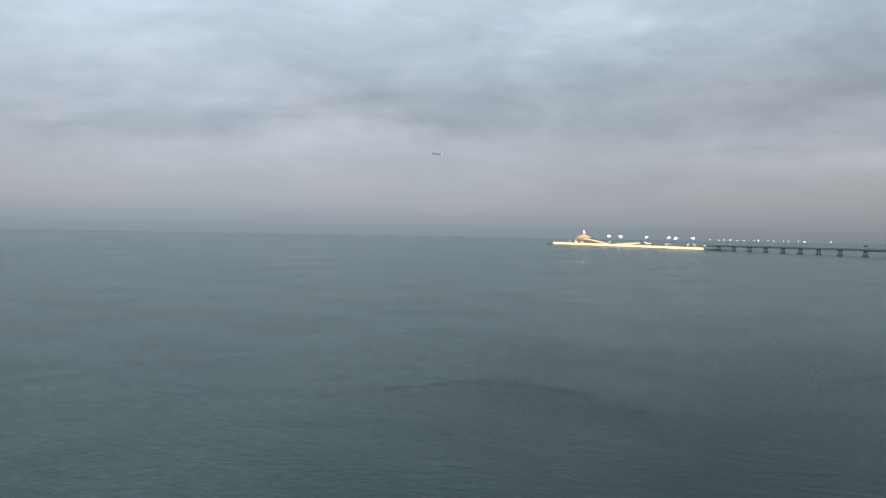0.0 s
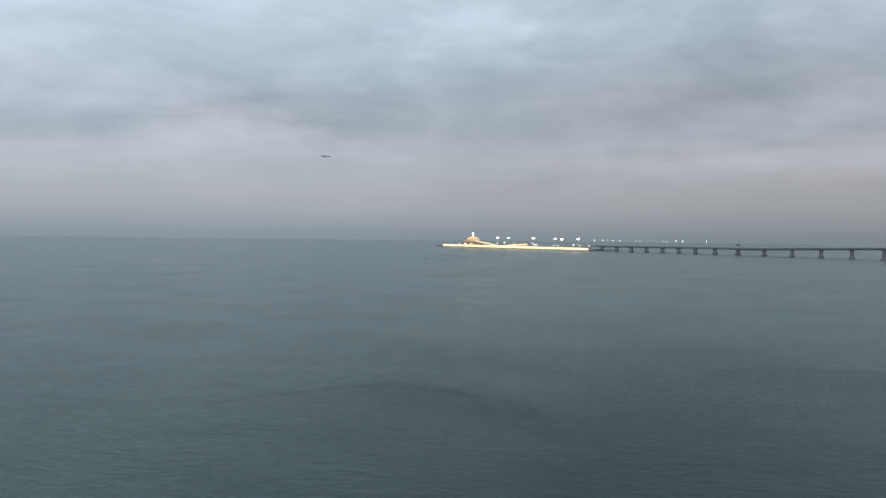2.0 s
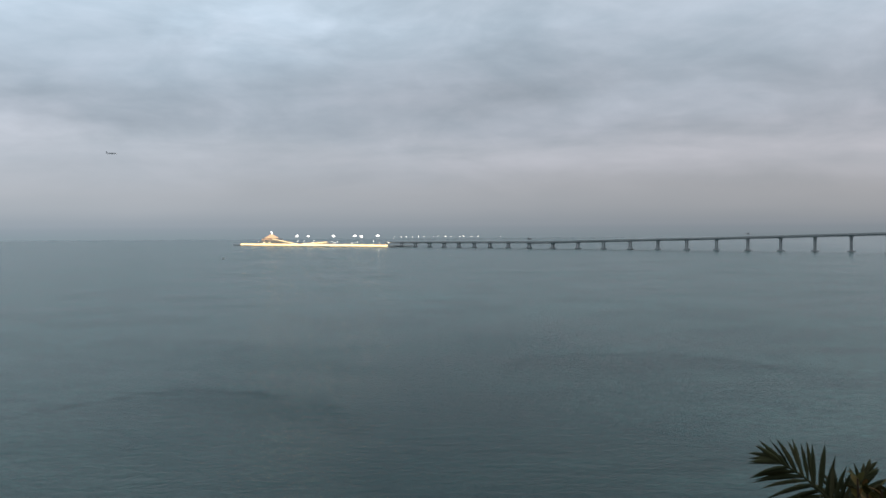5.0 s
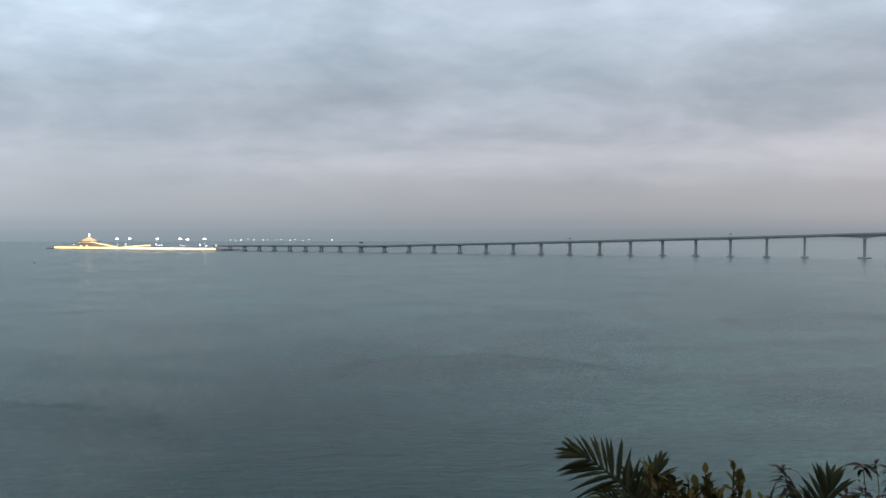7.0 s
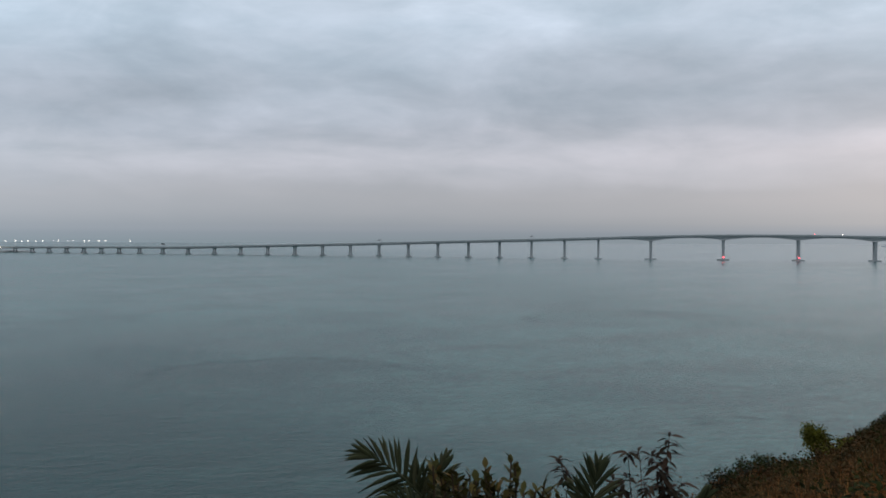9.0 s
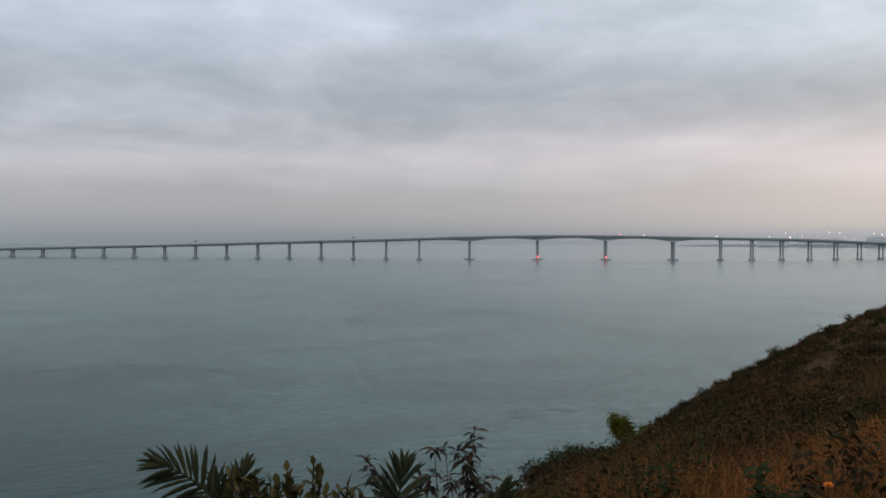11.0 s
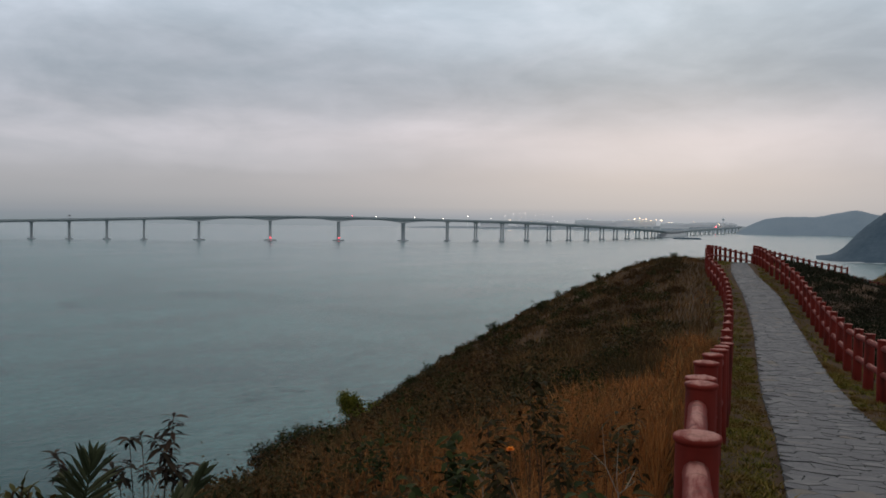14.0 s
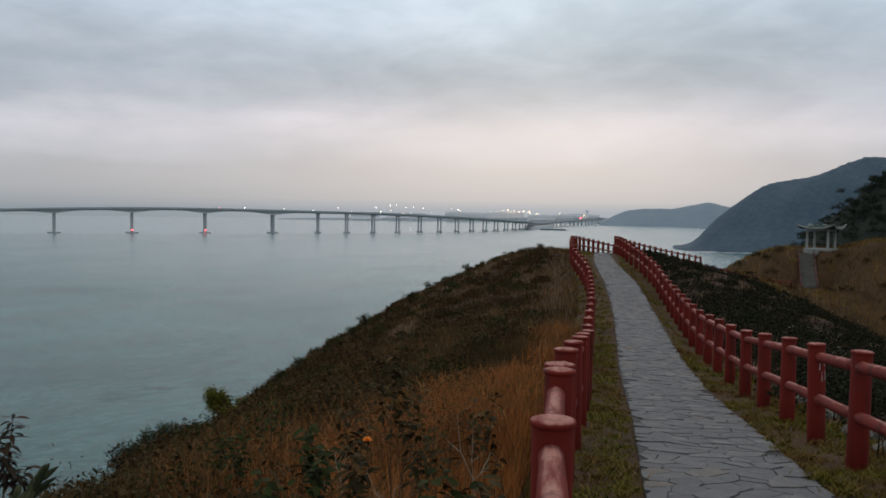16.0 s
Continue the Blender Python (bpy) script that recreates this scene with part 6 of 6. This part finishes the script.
def pavilion():
    px, py, pz = PAVILION
    pv = thing("pavilion", "small open pavilion with a green upturned roof on pale stone columns", "pavilion", (px + 0.18, py - 0.8, pz), -6.6)
    bm = bmesh.new()
    box(bm, -1.5, 1.5, -1.5, 1.5, -1.5, 0.28, 0.05)
    part("platform", bm, PAVSTONE, pv)
    for cx in (-1.2, 1.2):
        for cy in (-1.2, 1.2):
            bm = bmesh.new()
            rings(bm, [(0.2, 0.28), (0.2, 0.38), (0.145, 0.42), (0.135, 2.35), (0.17, 2.42)], 14, centre=(cx, cy))
            part("column", bm, PAVSTONE, pv, smooth=True)
    for sgn in (-1, 1):
        bm = bmesh.new()
        box(bm, -1.42, 1.42, sgn * 1.2 - 0.09, sgn * 1.2 + 0.09, 2.34, 2.56, 0.02)
        part("beam", bm, PAVSTONE, pv)
        bm = bmesh.new()
        box(bm, sgn * 1.2 - 0.09, sgn * 1.2 + 0.09, -1.1, 1.1, 2.36, 2.54, 0.02)
        part("beam", bm, PAVSTONE, pv)
    # roof: shallow hip with concave faces and upturned corners
    bm = bmesh.new()
    n = 16
    half = 2.1
    grid = {}
    for i in range(n + 1):
        for j in range(n + 1):
            x, y = half * (2 * i / n - 1), half * (2 * j / n - 1)
            m = max(abs(x), abs(y)) / half
            corner = (min(abs(x), abs(y)) / half) ** 3 * m ** 3
            z = 2.66 + 0.5 * (1 - m) ** 1.4 + 0.5 * corner
            grid[i, j] = (bm.verts.new((x, y, z)), bm.verts.new((x * 0.99, y * 0.99, z - 0.11)))
    for i in range(n):
        for j in range(n):
            for k in (0, 1):
                q = [grid[i, j][k], grid[i + 1, j][k], grid[i + 1, j + 1][k], grid[i, j + 1][k]]
                bm.faces.new(q if k == 0 else list(reversed(q)))
    edge = [(i, 0) for i in range(n)] + [(n, j) for j in range(n)] + [(i, n) for i in range(n, 0, -1)] + [(0, j) for j in range(n, 0, -1)]
    for a, b in zip(edge, edge[1:] + edge[:1]):
        bm.faces.new((grid[a][1], grid[b][1], grid[b][0], grid[a][0]))
    roof = part("roof", bm, GREENTILE, pv, "green glazed tile roof")
    for sx in (-1, 1):
        for sy in (-1, 1):
            bm = bmesh.new()
            pts = []
            for k in range(9):
                u = k / 8
                m = u
                pts.append((sx * half * u * 1.03, sy * half * u * 1.03, 2.72 + 0.5 * (1 - m) ** 1.4 + 0.5 * u ** 6))
            tube(bm, pts, 0.035, 7)
            part("ridge_roll", bm, PAVSTONE, roof, "pale ridge roll")
    for turn in range(4):
        bm = bmesh.new()
        pts = []
        for k in range(17):
            x = half * (2 * k / 16 - 1)
            z = 2.64 + 0.5 * (abs(x) / half) ** 3
            a, b = ((x, -half), (half, x), (-x, half), (-half, -x))[turn]
            pts.append((a, b, z))
        tube(bm, pts, 0.06, 6)
        part("eave_board", bm, PAVSTONE, roof, "pale eave edge")
    bm = bmesh.new()
    rings(bm, [(0.14, 3.12), (0.17, 3.2), (0.08, 3.28), (0.1, 3.34), (0.02, 3.44)], 10)
    part("finial", bm, GREENTILE, roof)
    return pv


pavilion()
steps = thing("garden_steps", "straight grey stone steps climbing the knoll with pale side kerbs", "steps", (103.6, 24.25, 48.15), 17)
for k in range(20):
    bm = bmesh.new()
    box(bm, k * 0.36, k * 0.36 + 0.42, -0.75, 0.75, -0.6 + k * 0.168, k * 0.168 + 0.168, 0.015)
    part("step", bm, STEPSTONE, steps)
for sgn in (-1, 1):
    bm = bmesh.new()
    tube(bm, [(-0.2, sgn * 0.85, 0.12), (3.5, sgn * 0.85, 1.8), (7.2, sgn * 0.85, 3.5)], 0.07, 6)
    part("kerb", bm, RED, steps, "dull red kerb rail")
    for k in range(6):
        bm = bmesh.new()
        rings(bm, [(0.06, -0.5), (0.06, 0.5), (0.075, 0.52), (0.07, 0.58)], 8, centre=(0.2 + k * 1.35, sgn * 0.85))
        p_ = part("post", bm, STONE, steps)
        p_.matrix_basis = pose(0, 0, 0.2 + k * 0.62)

# ---------------------------------------------------------------- flagstones, laid last


def cells(length, half, pitch, seed):
    """Crazy paving: irregular polygons that fill a strip, by cutting round jittered centres."""
    rnd = random.Random(seed)
    pts = []
    nu, nv = int(length / pitch), max(2, int(2 * half / (pitch * 0.9)))
    for i in range(-1, nu + 1):
        for j in range(-1, nv + 1):
            if rnd.random() < 0.27:
                continue
            pts.append(((i + 0.5 + rnd.uniform(-0.5, 0.5) + 0.5 * (j % 2)) * pitch, -half + (j + 0.5 + rnd.uniform(-0.42, 0.42)) * 2 * half / nv))
    out = []
    for a in pts:
        if not (0 <= a[0] <= length and -half <= a[1] <= half):
            continue
        poly = [(a[0] - 1, -half), (a[0] + 1, -half), (a[0] + 1, half), (a[0] - 1, half)]
        for b in pts:
            if b is a or abs(b[0] - a[0]) > 1.3:
                continue
            mx, my, dx, dy = (a[0] + b[0]) / 2, (a[1] + b[1]) / 2, b[0] - a[0], b[1] - a[1]
            q = []
            for p0, p1 in zip(poly, poly[1:] + poly[:1]):
                s0 = (p0[0] - mx) * dx + (p0[1] - my) * dy
                s1 = (p1[0] - mx) * dx + (p1[1] - my) * dy
                if s0 <= 0:
                    q.append(p0)
                if s0 * s1 < 0:
                    f = s0 / (s0 - s1)
                    q.append((p0[0] + (p1[0] - p0[0]) * f, p0[1] + (p1[1] - p0[1]) * f))
            poly = q
            if len(poly) < 3:
                break
        if len(poly) >= 3:
            out.append((a, poly))
    return out


def stone_geometry(bm, start, a, poly, rnd):
    cx, cy = sum(p[0] for p in poly) / len(poly), sum(p[1] for p in poly) / len(poly)
    lift = rnd.uniform(0.012, 0.022)
    edge = rnd.choice((0.004, 0.005, 0.007, 0.011, 0.016))
    tu, tv = rnd.uniform(-0.02, 0.02), rnd.uniform(-0.02, 0.02)
    low, top = [], []
    for u, v in poly:
        r = math.hypot(u - cx, v - cy) + 1e-6
        for ring, gap, z in ((low, 0.002, 0.0), (top, edge, lift)):
            f = max(0.3, 1 - gap / r)
            uu, vv = cx + (u - cx) * f, cy + (v - cy) * f
            run = start + uu
            x, y, zc = (float(np.interp(run, RUN, TRACK[:, k])) for k in range(3))
            nx, ny = (float(np.interp(run, RUN, NORM[:, k])) for k in range(2))
            cr = float(np.interp(run, RUN, CROSS))
            off = across(int(np.clip(run / 0.25, 0, len(RUN) - 1)), vv / PATHW)
            ring.append(bm.verts.new((x + nx * off, y + ny * off, zc - cr * off + 0.015 + z + (tu * (uu - cx) + tv * (vv - cy) if z else 0))))
    n = len(poly)
    for k in range(n):
        bm.faces.new((low[k], low[(k + 1) % n], top[(k + 1) % n], top[k]))
    bm.faces.new(top)


rnd = random.Random(5)
START = EYE_RUN - 12.0
laid = cells(70.0, PATHW, 0.2, 3)
laid.sort(key=lambda c: (c[0][0] < 15.5, c[0][0]))
rest = bmesh.new()
for k, (a, poly) in enumerate(laid):
    if k < 290:
        bm = bmesh.new()
        stone_geometry(bm, START, a, poly, rnd)
        part("flagstone", bm, STONE, footpath)
    else:
        stone_geometry(rest, START, a, poly, rnd)
far_stones = part("far_flagstones", rest, STONE, footpath, "worn grey flagstones further along the path")
far_stones["kind"] = "stuff"
